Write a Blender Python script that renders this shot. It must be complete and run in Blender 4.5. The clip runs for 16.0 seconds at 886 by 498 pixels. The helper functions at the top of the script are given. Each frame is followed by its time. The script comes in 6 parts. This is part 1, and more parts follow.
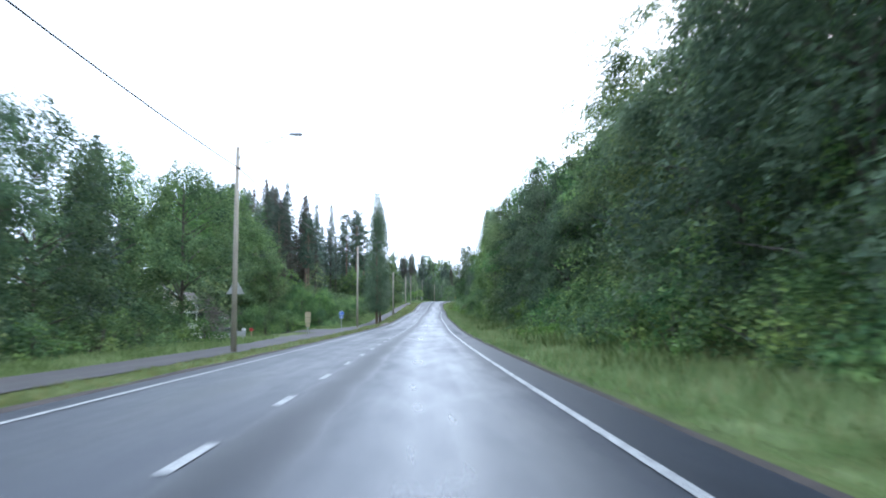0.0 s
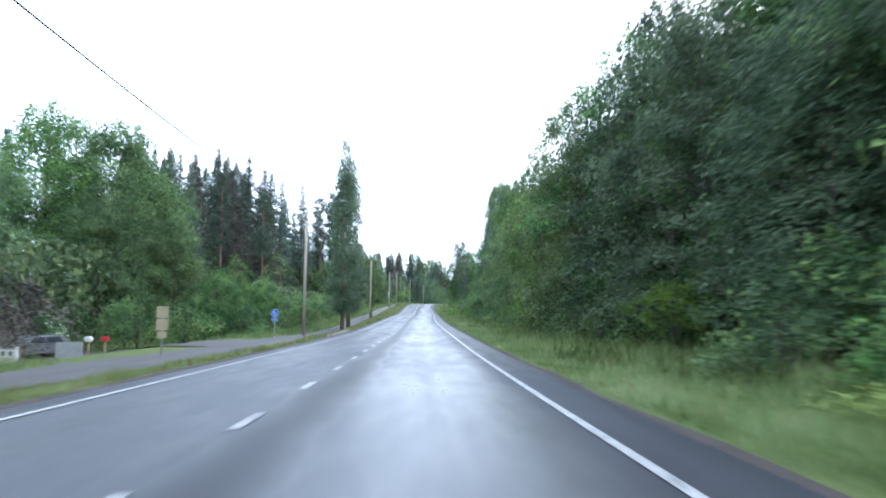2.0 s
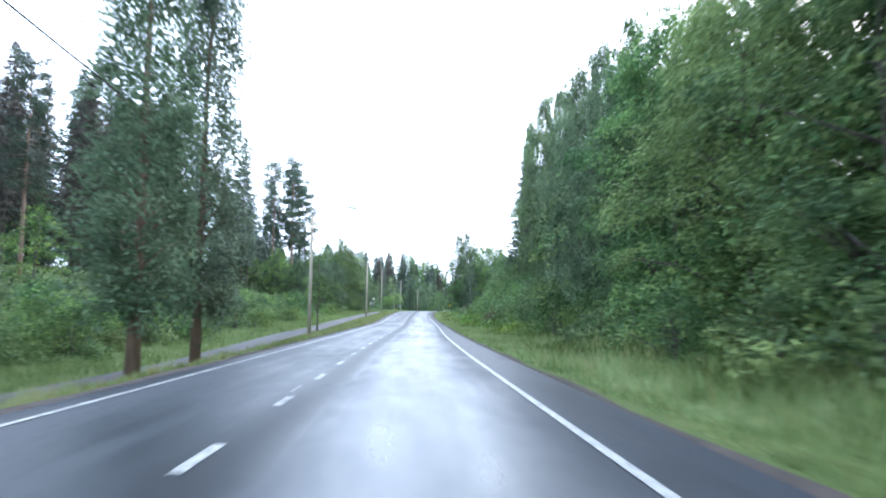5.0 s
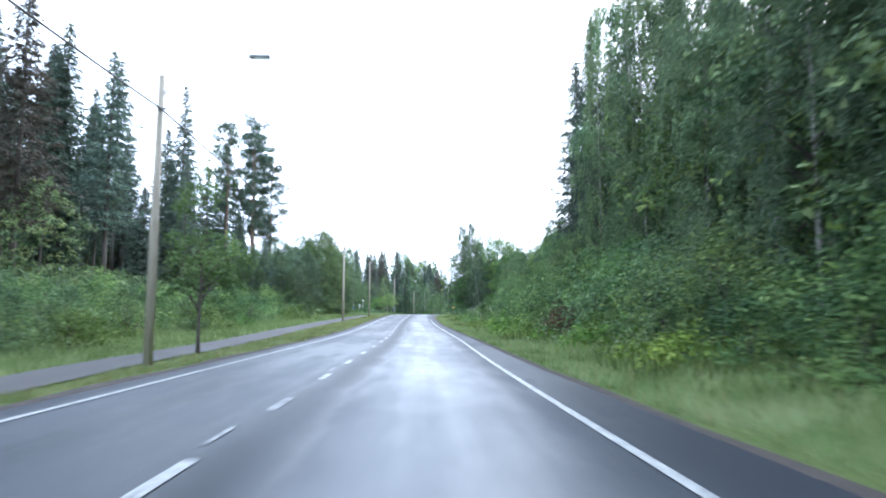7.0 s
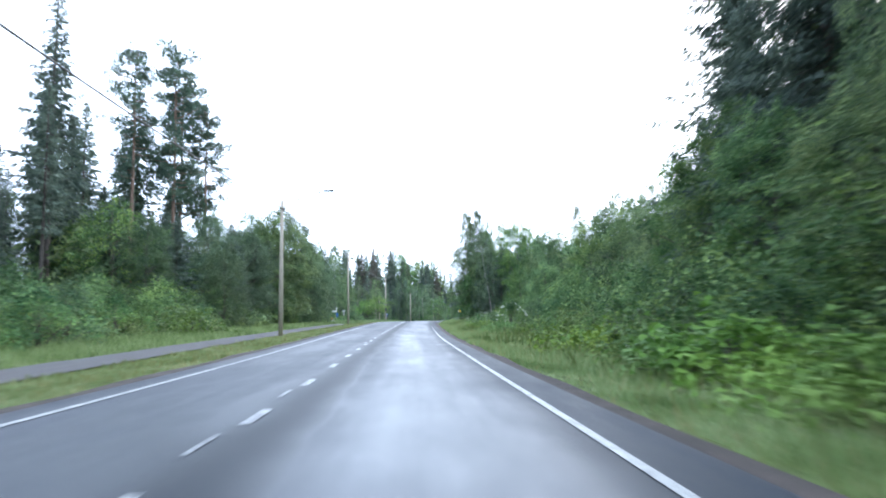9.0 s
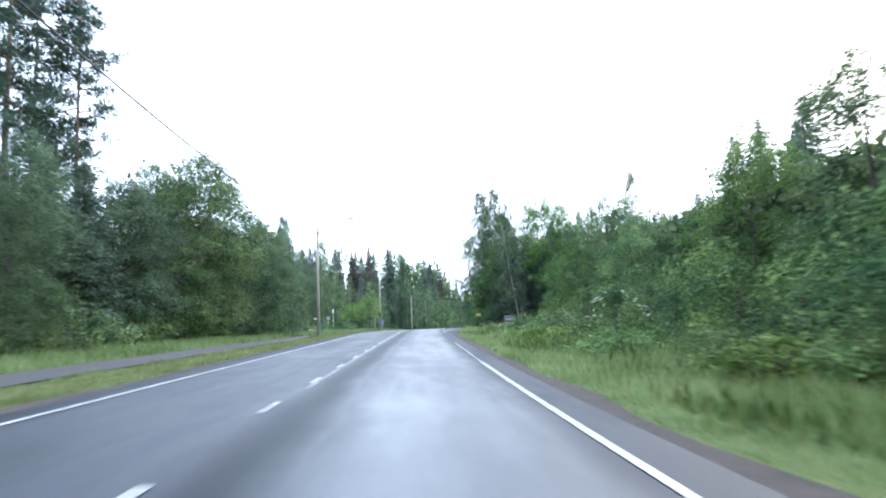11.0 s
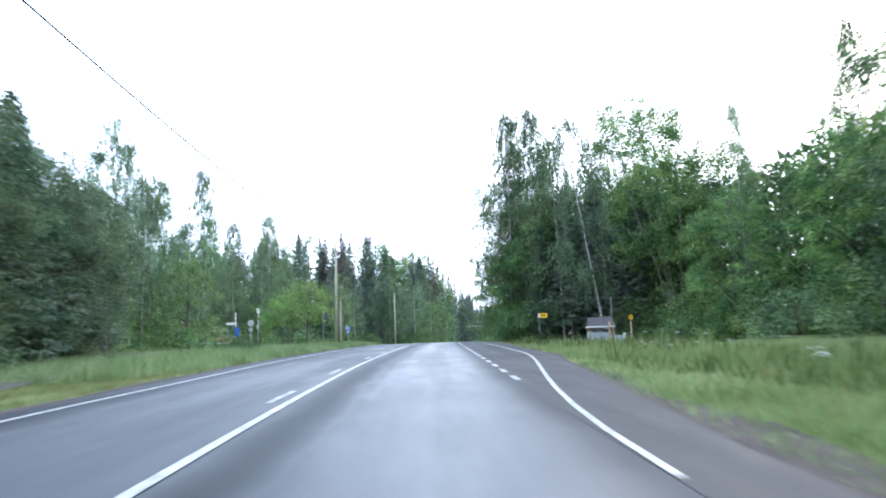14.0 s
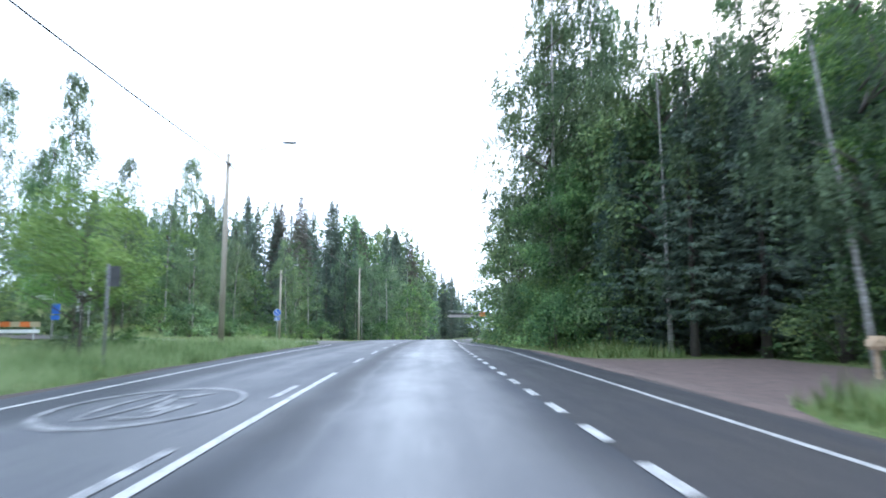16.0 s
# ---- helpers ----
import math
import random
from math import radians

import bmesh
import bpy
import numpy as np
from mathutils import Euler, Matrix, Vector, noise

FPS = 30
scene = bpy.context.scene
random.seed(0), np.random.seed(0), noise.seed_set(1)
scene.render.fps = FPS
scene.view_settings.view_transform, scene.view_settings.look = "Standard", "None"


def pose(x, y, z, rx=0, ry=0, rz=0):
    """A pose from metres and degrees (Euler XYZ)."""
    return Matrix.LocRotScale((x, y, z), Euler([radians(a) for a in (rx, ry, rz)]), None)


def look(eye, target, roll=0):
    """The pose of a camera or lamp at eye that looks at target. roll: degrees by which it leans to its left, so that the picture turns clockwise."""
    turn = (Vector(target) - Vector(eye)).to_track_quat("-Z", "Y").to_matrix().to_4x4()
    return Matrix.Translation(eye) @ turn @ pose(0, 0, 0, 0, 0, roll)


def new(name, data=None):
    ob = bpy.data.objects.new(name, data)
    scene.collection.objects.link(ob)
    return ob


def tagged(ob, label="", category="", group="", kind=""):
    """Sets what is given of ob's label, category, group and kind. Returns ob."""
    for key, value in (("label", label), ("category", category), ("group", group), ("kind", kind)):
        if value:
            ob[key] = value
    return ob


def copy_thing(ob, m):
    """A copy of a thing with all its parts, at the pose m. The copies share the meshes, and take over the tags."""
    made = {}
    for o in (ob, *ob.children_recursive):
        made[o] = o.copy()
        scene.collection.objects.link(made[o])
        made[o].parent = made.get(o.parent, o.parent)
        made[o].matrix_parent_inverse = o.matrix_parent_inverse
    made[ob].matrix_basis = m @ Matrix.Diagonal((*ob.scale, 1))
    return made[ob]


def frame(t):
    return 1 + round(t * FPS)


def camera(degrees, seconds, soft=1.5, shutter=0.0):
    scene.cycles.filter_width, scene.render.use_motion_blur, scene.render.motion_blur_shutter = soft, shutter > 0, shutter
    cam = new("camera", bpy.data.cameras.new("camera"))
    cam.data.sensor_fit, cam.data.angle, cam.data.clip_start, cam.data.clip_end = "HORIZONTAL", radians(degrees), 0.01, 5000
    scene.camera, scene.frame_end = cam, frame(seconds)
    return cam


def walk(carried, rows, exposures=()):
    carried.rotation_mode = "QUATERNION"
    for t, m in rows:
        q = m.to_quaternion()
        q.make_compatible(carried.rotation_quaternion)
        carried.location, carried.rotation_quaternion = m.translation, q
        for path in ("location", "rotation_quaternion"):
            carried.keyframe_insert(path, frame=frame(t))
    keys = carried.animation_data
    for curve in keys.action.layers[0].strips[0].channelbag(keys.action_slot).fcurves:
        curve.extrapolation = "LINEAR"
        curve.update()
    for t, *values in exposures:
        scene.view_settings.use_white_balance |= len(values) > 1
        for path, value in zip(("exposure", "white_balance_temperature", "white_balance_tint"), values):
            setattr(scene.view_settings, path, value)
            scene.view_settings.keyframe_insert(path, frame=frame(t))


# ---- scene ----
# The camera rides in a car, EYE metres above the asphalt.
cam = camera(66.0, 16.0, soft=1.9, shutter=0.45)
EYE = 1.1
ROWS = [
    (0.0, -0.00, 0.00, -0.000, -0.05, 4.56, 0.23),
    (0.5, -0.31, 9.08, -0.219, -0.35, 4.72, 0.11),
    (1.0, -0.55, 18.06, -0.405, -0.65, 4.93, -0.14),
    (1.5, -0.72, 26.61, -0.571, -0.85, 4.90, -0.32),
    (2.0, -0.93, 35.82, -0.749, -1.07, 4.97, -0.57),
    (2.5, -1.05, 45.25, -0.911, -1.19, 5.10, -0.51),
    (3.0, -1.28, 54.82, -1.037, -1.32, 5.38, -0.27),
    (3.5, -1.32, 64.37, -1.138, -1.37, 5.36, -0.55),
    (4.0, -1.33, 73.91, -1.223, -1.44, 5.55, -0.54),
    (6.5, -2.07, 114.84, -1.193, -1.86, 6.02, -0.45),
    (7.0, -2.10, 122.84, -1.183, -1.91, 6.18, -0.10),
    (7.5, -2.10, 130.93, -1.139, -1.97, 6.32, 0.61),
    (8.0, -2.07, 139.06, -1.061, -2.06, 6.67, 0.92),
    (8.5, -2.04, 147.24, -0.956, -2.09, 6.71, 0.98),
    (9.0, -1.92, 155.85, -0.845, -2.04, 6.71, 1.08),
    (11.5, -2.39, 195.93, -0.115, -1.91, 7.35, 2.35),
    (12.0, -2.41, 204.75, 0.093, -1.92, 7.36, 2.44),
    (12.5, -2.39, 213.37, 0.311, -2.04, 7.55, 2.22),
    (13.0, -2.36, 221.63, 0.530, -2.21, 7.47, 1.99),
    (13.5, -2.33, 229.93, 0.740, -2.52, 7.46, 1.99),
    (14.0, -2.21, 238.20, 0.970, -3.01, 7.76, 1.92),
    (14.5, -2.08, 246.32, 1.216, -3.55, 7.84, 1.06),
    (15.0, -1.85, 254.36, 1.436, -4.09, 7.55, 0.06),
    (15.5, -1.49, 262.44, 1.585, -4.54, 7.09, -0.08),
    (16.0, -1.07, 270.67, 1.702, -5.06, 6.82, -0.02),
]
walk(cam, [(t, pose(x, y, z + EYE, 90 + pitch, roll, yaw)) for t, x, y, z, yaw, pitch, roll in ROWS],
     exposures=[(0.0, 1.4), (1.5, 1.57), (2.6, 1.62), (3.6, 1.8), (4.4, 1.84), (6.5, 1.78), (8.0, 1.7), (11.5, 1.64), (16.0, 1.68)])

# ---- world and light: a bright, veiled evening sky ----
world = bpy.data.worlds.new("world")
scene.world = world
world.use_nodes = True
wn, wl = world.node_tree.nodes, world.node_tree.links
sky = wn.new("ShaderNodeTexSky")
sky.sky_type = "NISHITA"
sky.sun_disc = False
sky.sun_elevation = radians(28)
sky.sun_rotation = radians(42)
sky.air_density, sky.dust_density, sky.ozone_density = 1.0, 6.0, 1.0
veil = wn.new("ShaderNodeMix")
veil.data_type = "RGBA"
veil.inputs["Factor"].default_value = 0.85
veil.inputs["B"].default_value = (7.1, 8.86, 11.65, 1)
wl.new(sky.outputs["Color"], veil.inputs["A"])
wl.new(veil.outputs["Result"], wn["Background"].inputs["Color"])
wn["Background"].inputs["Strength"].default_value = 0.12

sun_data = bpy.data.lights.new("sun", "SUN")
sun_data.energy, sun_data.angle, sun_data.color = 0.65, radians(30), (0.97, 0.97, 1.0)
sun = new("sun", sun_data)
sun.matrix_world = look((180, 300, 145), (0, 100, 0))


# ---- materials ----
def material(name, rough=0.7, metal=0.0, spec=0.5):
    m = bpy.data.materials.new(name)
    m.use_nodes = True
    b = m.node_tree.nodes["Principled BSDF"]
    b.inputs["Roughness"].default_value = rough
    b.inputs["Metallic"].default_value = metal
    b.inputs["Specular IOR Level"].default_value = spec
    return m, m.node_tree.nodes, m.node_tree.links, b


def ramp(nodes, links, source, stops):
    r = nodes.new("ShaderNodeValToRGB")
    els = r.color_ramp.elements
    while len(els) < len(stops):
        els.new(0.5)
    for e, (p, c) in zip(els, stops):
        e.position, e.color = p, (*c, 1) if len(c) == 3 else c
    links.new(source, r.inputs["Fac"])
    return r.outputs["Color"]


def noise_tex(nodes, links, scale, detail=4.0, coord=None, stretch=None):
    n = nodes.new("ShaderNodeTexNoise")
    n.inputs["Scale"].default_value, n.inputs["Detail"].default_value = scale, detail
    if coord is None:
        coord = nodes.new("ShaderNodeTexCoord").outputs["Object"]
    if stretch:
        mp = nodes.new("ShaderNodeMapping")
        mp.inputs["Scale"].default_value = stretch
        links.new(coord, mp.inputs["Vector"])
        coord = mp.outputs["Vector"]
    links.new(coord, n.inputs["Vector"])
    return n.outputs["Fac"]


def mixed(nodes, links, fac, a, b, mode="MIX"):
    m = nodes.new("ShaderNodeMix")
    m.data_type, m.blend_type = "RGBA", mode
    if isinstance(fac, float):
        m.inputs["Factor"].default_value = fac
    else:
        links.new(fac, m.inputs["Factor"])
    for key, v in (("A", a), ("B", b)):
        if isinstance(v, tuple):
            m.inputs[key].default_value = (*v, 1)
        else:
            links.new(v, m.inputs[key])
    return m.outputs["Result"]


def bumped(nodes, links, bsdf, height, strength, distance=0.02):
    bp = nodes.new("ShaderNodeBump")
    bp.inputs["Strength"].default_value, bp.inputs["Distance"].default_value = strength, distance
    links.new(height, bp.inputs["Height"])
    links.new(bp.outputs["Normal"], bsdf.inputs["Normal"])


def plain(name, a, b, scale=6.0, rough=0.6, metal=0.0, bump=0.15, stretch=None):
    """A surface of two tones with grain and soft stains."""
    m, n, l, p = material(name, rough, metal)
    big = noise_tex(n, l, scale, 5.0, stretch=stretch)
    fine = noise_tex(n, l, scale * 12, 3.0, stretch=stretch)
    col = ramp(n, l, big, [(0.3, a), (0.7, b)])
    col = mixed(n, l, 0.25, col, ramp(n, l, fine, [(0.3, tuple(c * 0.6 for c in a)), (0.7, b)]))
    l.new(col, p.inputs["Base Color"])
    bumped(n, l, p, fine, bump)
    return m


def math_node(nodes, links, op, a, b=None, c=None):
    m = nodes.new("ShaderNodeMath")
    m.operation = op
    for k, v in enumerate((a, b, c)):
        if v is None:
            continue
        if isinstance(v, (int, float)):
            m.inputs[k].default_value = v
        else:
            links.new(v, m.inputs[k])
    return m.outputs[0]


def foliage(name, dark, mid, light, translucent=0.3, rough=0.65):
    """Leaves: each leaf its own green, and a shift from plant to plant."""
    m, n, l, p = material(name, rough, 0.0, 0.14)
    geo = n.new("ShaderNodeNewGeometry")
    info = n.new("ShaderNodeObjectInfo")
    spray = noise_tex(n, l, 0.6, 3.0)
    tone = math_node(n, l, "MULTIPLY_ADD", math_node(n, l, "SUBTRACT", spray, 0.5), 2.9, math_node(n, l, "MULTIPLY_ADD", geo.outputs["Random Per Island"], 0.6, 0.2))
    col = ramp(n, l, tone, [(0.0, dark), (0.5, mid), (1.0, light)])
    hue = n.new("ShaderNodeHueSaturation")
    mp = n.new("ShaderNodeMapRange")
    mp.inputs["To Min"].default_value, mp.inputs["To Max"].default_value = 0.75, 1.25
    l.new(info.outputs["Random"], mp.inputs["Value"])
    l.new(mp.outputs["Result"], hue.inputs["Value"])
    mh = n.new("ShaderNodeMapRange")
    mh.inputs["To Min"].default_value, mh.inputs["To Max"].default_value = 0.48, 0.53
    wn_ = n.new("ShaderNodeTexWhiteNoise")
    wn_.noise_dimensions = "1D"
    l.new(info.outputs["Random"], wn_.inputs["W"])
    l.new(wn_.outputs["Value"], mh.inputs["Value"])
    ms = n.new("ShaderNodeMapRange")
    ms.inputs["To Min"].default_value, ms.inputs["To Max"].default_value = 0.85, 1.15
    sep_ = n.new("ShaderNodeSeparateColor")
    l.new(wn_.outputs["Color"], sep_.inputs["Color"])
    l.new(sep_.outputs["Blue"], ms.inputs["Value"])
    l.new(ms.outputs["Result"], hue.inputs["Saturation"])
    l.new(mh.outputs["Result"], hue.inputs["Hue"])
    l.new(col, hue.inputs["Color"])
    l.new(hue.outputs["Color"], p.inputs["Base Color"])
    tr = n.new("ShaderNodeBsdfTranslucent")
    l.new(hue.outputs["Color"], tr.inputs["Color"])
    mx = n.new("ShaderNodeMixShader")
    mx.inputs["Fac"].default_value = translucent
    l.new(p.outputs["BSDF"], mx.inputs[1])
    l.new(tr.outputs["BSDF"], mx.inputs[2])
    l.new(mx.outputs["Shader"], n["Material Output"].inputs["Surface"])
    return m


LEAF = foliage("leaf_green", (0.045, 0.085, 0.04), (0.108, 0.182, 0.075), (0.235, 0.32, 0.115), 0.38)
LEAF_BRIGHT = foliage("leaf_bright", (0.085, 0.145, 0.04), (0.15, 0.23, 0.066), (0.225, 0.315, 0.1), 0.4)
LEAF_MAPLE = foliage("leaf_maple", (0.055, 0.1, 0.036), (0.125, 0.2, 0.068), (0.23, 0.315, 0.1), 0.4)
LEAF_BIRCH = foliage("leaf_birch", (0.058, 0.098, 0.056), (0.12, 0.188, 0.1), (0.22, 0.3, 0.155), 0.4)
# Willow green made paler, with distance haze put into the leaf colour.
LEAF_WILLOW_HAZY = foliage("leaf_willow_hazy", (0.076, 0.11, 0.044), (0.158, 0.214, 0.084), (0.268, 0.332, 0.138), 0.4)
LEAF_ALDER = foliage("leaf_alder", (0.042, 0.075, 0.042), (0.084, 0.136, 0.074), (0.15, 0.21, 0.112), 0.38)
LEAF_ASPEN = foliage("leaf_aspen", (0.056, 0.092, 0.06), (0.105, 0.158, 0.1), (0.17, 0.228, 0.148), 0.4)
NEEDLE = foliage("needle_spruce", (0.05, 0.076, 0.06), (0.09, 0.13, 0.1), (0.145, 0.188, 0.135), 0.28)
NEEDLE_BROWN = foliage("needle_brownish", (0.06, 0.056, 0.048), (0.1, 0.09, 0.075), (0.15, 0.13, 0.105), 0.2)
NEEDLE_PINE = foliage("needle_pine", (0.04, 0.062, 0.045), (0.066, 0.1, 0.07), (0.1, 0.14, 0.092), 0.2)
LEAF_SHRUB = foliage("leaf_shrub_yellowish", (0.06, 0.1, 0.032), (0.108, 0.163, 0.052), (0.18, 0.24, 0.086), 0.35)
GRASS = foliage("grass_blades", (0.11, 0.15, 0.06), (0.19, 0.245, 0.105), (0.3, 0.345, 0.185), 0.3)
GRASS_DRY = foliage("grass_dry", (0.15, 0.16, 0.06), (0.22, 0.22, 0.09), (0.34, 0.32, 0.17), 0.3)
HERB = foliage("herb_yellow_green", (0.075, 0.135, 0.035), (0.135, 0.222, 0.055), (0.222, 0.312, 0.088), 0.32)
LEAF_RUST = foliage("leaf_rust", (0.08, 0.052, 0.028), (0.15, 0.09, 0.048), (0.21, 0.125, 0.068), 0.25)
FLOWER = plain("flower_white", (0.7, 0.7, 0.62), (0.8, 0.8, 0.74))
BARK = plain("bark_grey_brown", (0.05, 0.042, 0.036), (0.115, 0.096, 0.084), 3.0, 0.9, bump=0.6, stretch=(6, 6, 1))
BARK_PINE = plain("bark_orange", (0.13, 0.085, 0.065), (0.22, 0.14, 0.1), 3.0, 0.9, bump=0.6, stretch=(4, 4, 1))
BARK_BIRCH = plain("bark_birch", (0.09, 0.08, 0.07), (0.44, 0.43, 0.4), 2.2, 0.7, bump=0.3, stretch=(1, 1, 5))
BARK_PALE = plain("bark_pale_grey", (0.1, 0.09, 0.072), (0.24, 0.22, 0.18), 3.0, 0.85, bump=0.4, stretch=(5, 5, 1))
POLE_WOOD = plain("pole_wood", (0.26, 0.22, 0.17), (0.42, 0.37, 0.30), 3.0, 0.85, bump=0.4, stretch=(8, 8, 0.6))
STEEL = plain("galvanised_steel", (0.42, 0.43, 0.44), (0.58, 0.59, 0.6), 5.0, 0.45, 0.6, 0.05)
DARK_METAL = plain("dark_metal", (0.05, 0.052, 0.055), (0.09, 0.092, 0.095), 5.0, 0.5, 0.3, 0.05)
LAMP_GREY = plain("lamp_grey", (0.12, 0.12, 0.125), (0.2, 0.2, 0.205), 5.0, 0.5, 0.1, 0.05)
SIGN_BLUE = plain("sign_blue", (0.02, 0.11, 0.42), (0.03, 0.14, 0.5), 3.0, 0.4, 0.0, 0.02)
SIGN_WHITE = plain("sign_white", (0.72, 0.72, 0.7), (0.82, 0.82, 0.8), 3.0, 0.4, 0.0, 0.02)
SIGN_YELLOW = plain("sign_yellow", (0.78, 0.42, 0.01), (0.85, 0.5, 0.02), 3.0, 0.4, 0.0, 0.02)
SIGN_BLACK = plain("sign_black", (0.015, 0.015, 0.015), (0.03, 0.03, 0.03), 3.0, 0.5, 0.0, 0.02)
SIGN_BACK = plain("sign_back_grey", (0.33, 0.34, 0.33), (0.45, 0.46, 0.45), 3.0, 0.5, 0.3, 0.03)
SIGN_BEIGE = plain("sign_beige", (0.36, 0.29, 0.17), (0.48, 0.4, 0.25), 3.0, 0.6, 0.0, 0.03)
MAILBOX_BEIGE = plain("mailbox_beige", (0.5, 0.36, 0.24), (0.6, 0.44, 0.3), 3.0, 0.5, 0.0, 0.03)
ORANGE = plain("barrier_orange", (0.62, 0.13, 0.02), (0.75, 0.19, 0.04), 3.0, 0.5, 0.0, 0.03)
RED = plain("mailbox_red", (0.5, 0.04, 0.04), (0.62, 0.06, 0.06), 3.0, 0.4, 0.0, 0.03)
YELLOW_PLASTER = plain("yellow_boards", (0.55, 0.5, 0.36), (0.68, 0.63, 0.48), 2.0, 0.8, 0.0, 0.2)
WHITE_WOOD = plain("white_wood", (0.62, 0.62, 0.58), (0.78, 0.78, 0.75), 3.0, 0.6, 0.0, 0.1)
ROOF_DARK = plain("roof_dark", (0.035, 0.03, 0.032), (0.075, 0.066, 0.068), 4.0, 0.8, 0.0, 0.3)
CORRUGATED = plain("corrugated_sheet", (0.28, 0.32, 0.36), (0.4, 0.44, 0.48), 2.0, 0.55, 0.15, 0.05)
RAW_WOOD = plain("raw_wood", (0.36, 0.25, 0.16), (0.5, 0.38, 0.27), 4.0, 0.85, 0.0, 0.3)
CONCRETE = plain("concrete", (0.4, 0.38, 0.35), (0.55, 0.52, 0.48), 1.5, 0.85, 0.0, 0.2)
CAR_PAINT = plain("car_paint_grey", (0.16, 0.165, 0.18), (0.22, 0.225, 0.24), 2.0, 0.2, 0.3, 0.0)
RUBBER = plain("rubber", (0.015, 0.015, 0.015), (0.03, 0.03, 0.03), 4.0, 0.9)
WIRE = plain("cable_black", (0.02, 0.02, 0.02), (0.04, 0.04, 0.04), 4.0, 0.6)
GRAVEL = plain("reddish_gravel", (0.06, 0.04, 0.034), (0.135, 0.088, 0.074), 2.6, 0.95, 0.0, 0.8)
SHOULDER = plain("shoulder_gravel", (0.026, 0.02, 0.017), (0.066, 0.05, 0.043), 2.5, 1.0, 0.0, 0.6)
RED_PAVING = plain("red_paving", (0.1, 0.082, 0.08), (0.15, 0.122, 0.118), 2.0, 0.8, 0.0, 0.3)

glass_m, gn, gl, gp = material("window_glass", 0.05, 0.0, 0.6)
gp.inputs["Base Color"].default_value = (0.02, 0.025, 0.03, 1)
GLASS = glass_m


def band(nodes, links, u, centre, half, soft):
    """One inside a band of u, falling softly to nought outside."""
    d = math_node(nodes, links, "ABSOLUTE", math_node(nodes, links, "SUBTRACT", u, centre))
    mr = nodes.new("ShaderNodeMapRange")
    mr.interpolation_type = "SMOOTHSTEP"
    mr.inputs["From Min"].default_value, mr.inputs["From Max"].default_value = half + soft, half
    links.new(d, mr.inputs["Value"])
    return mr.outputs["Result"]


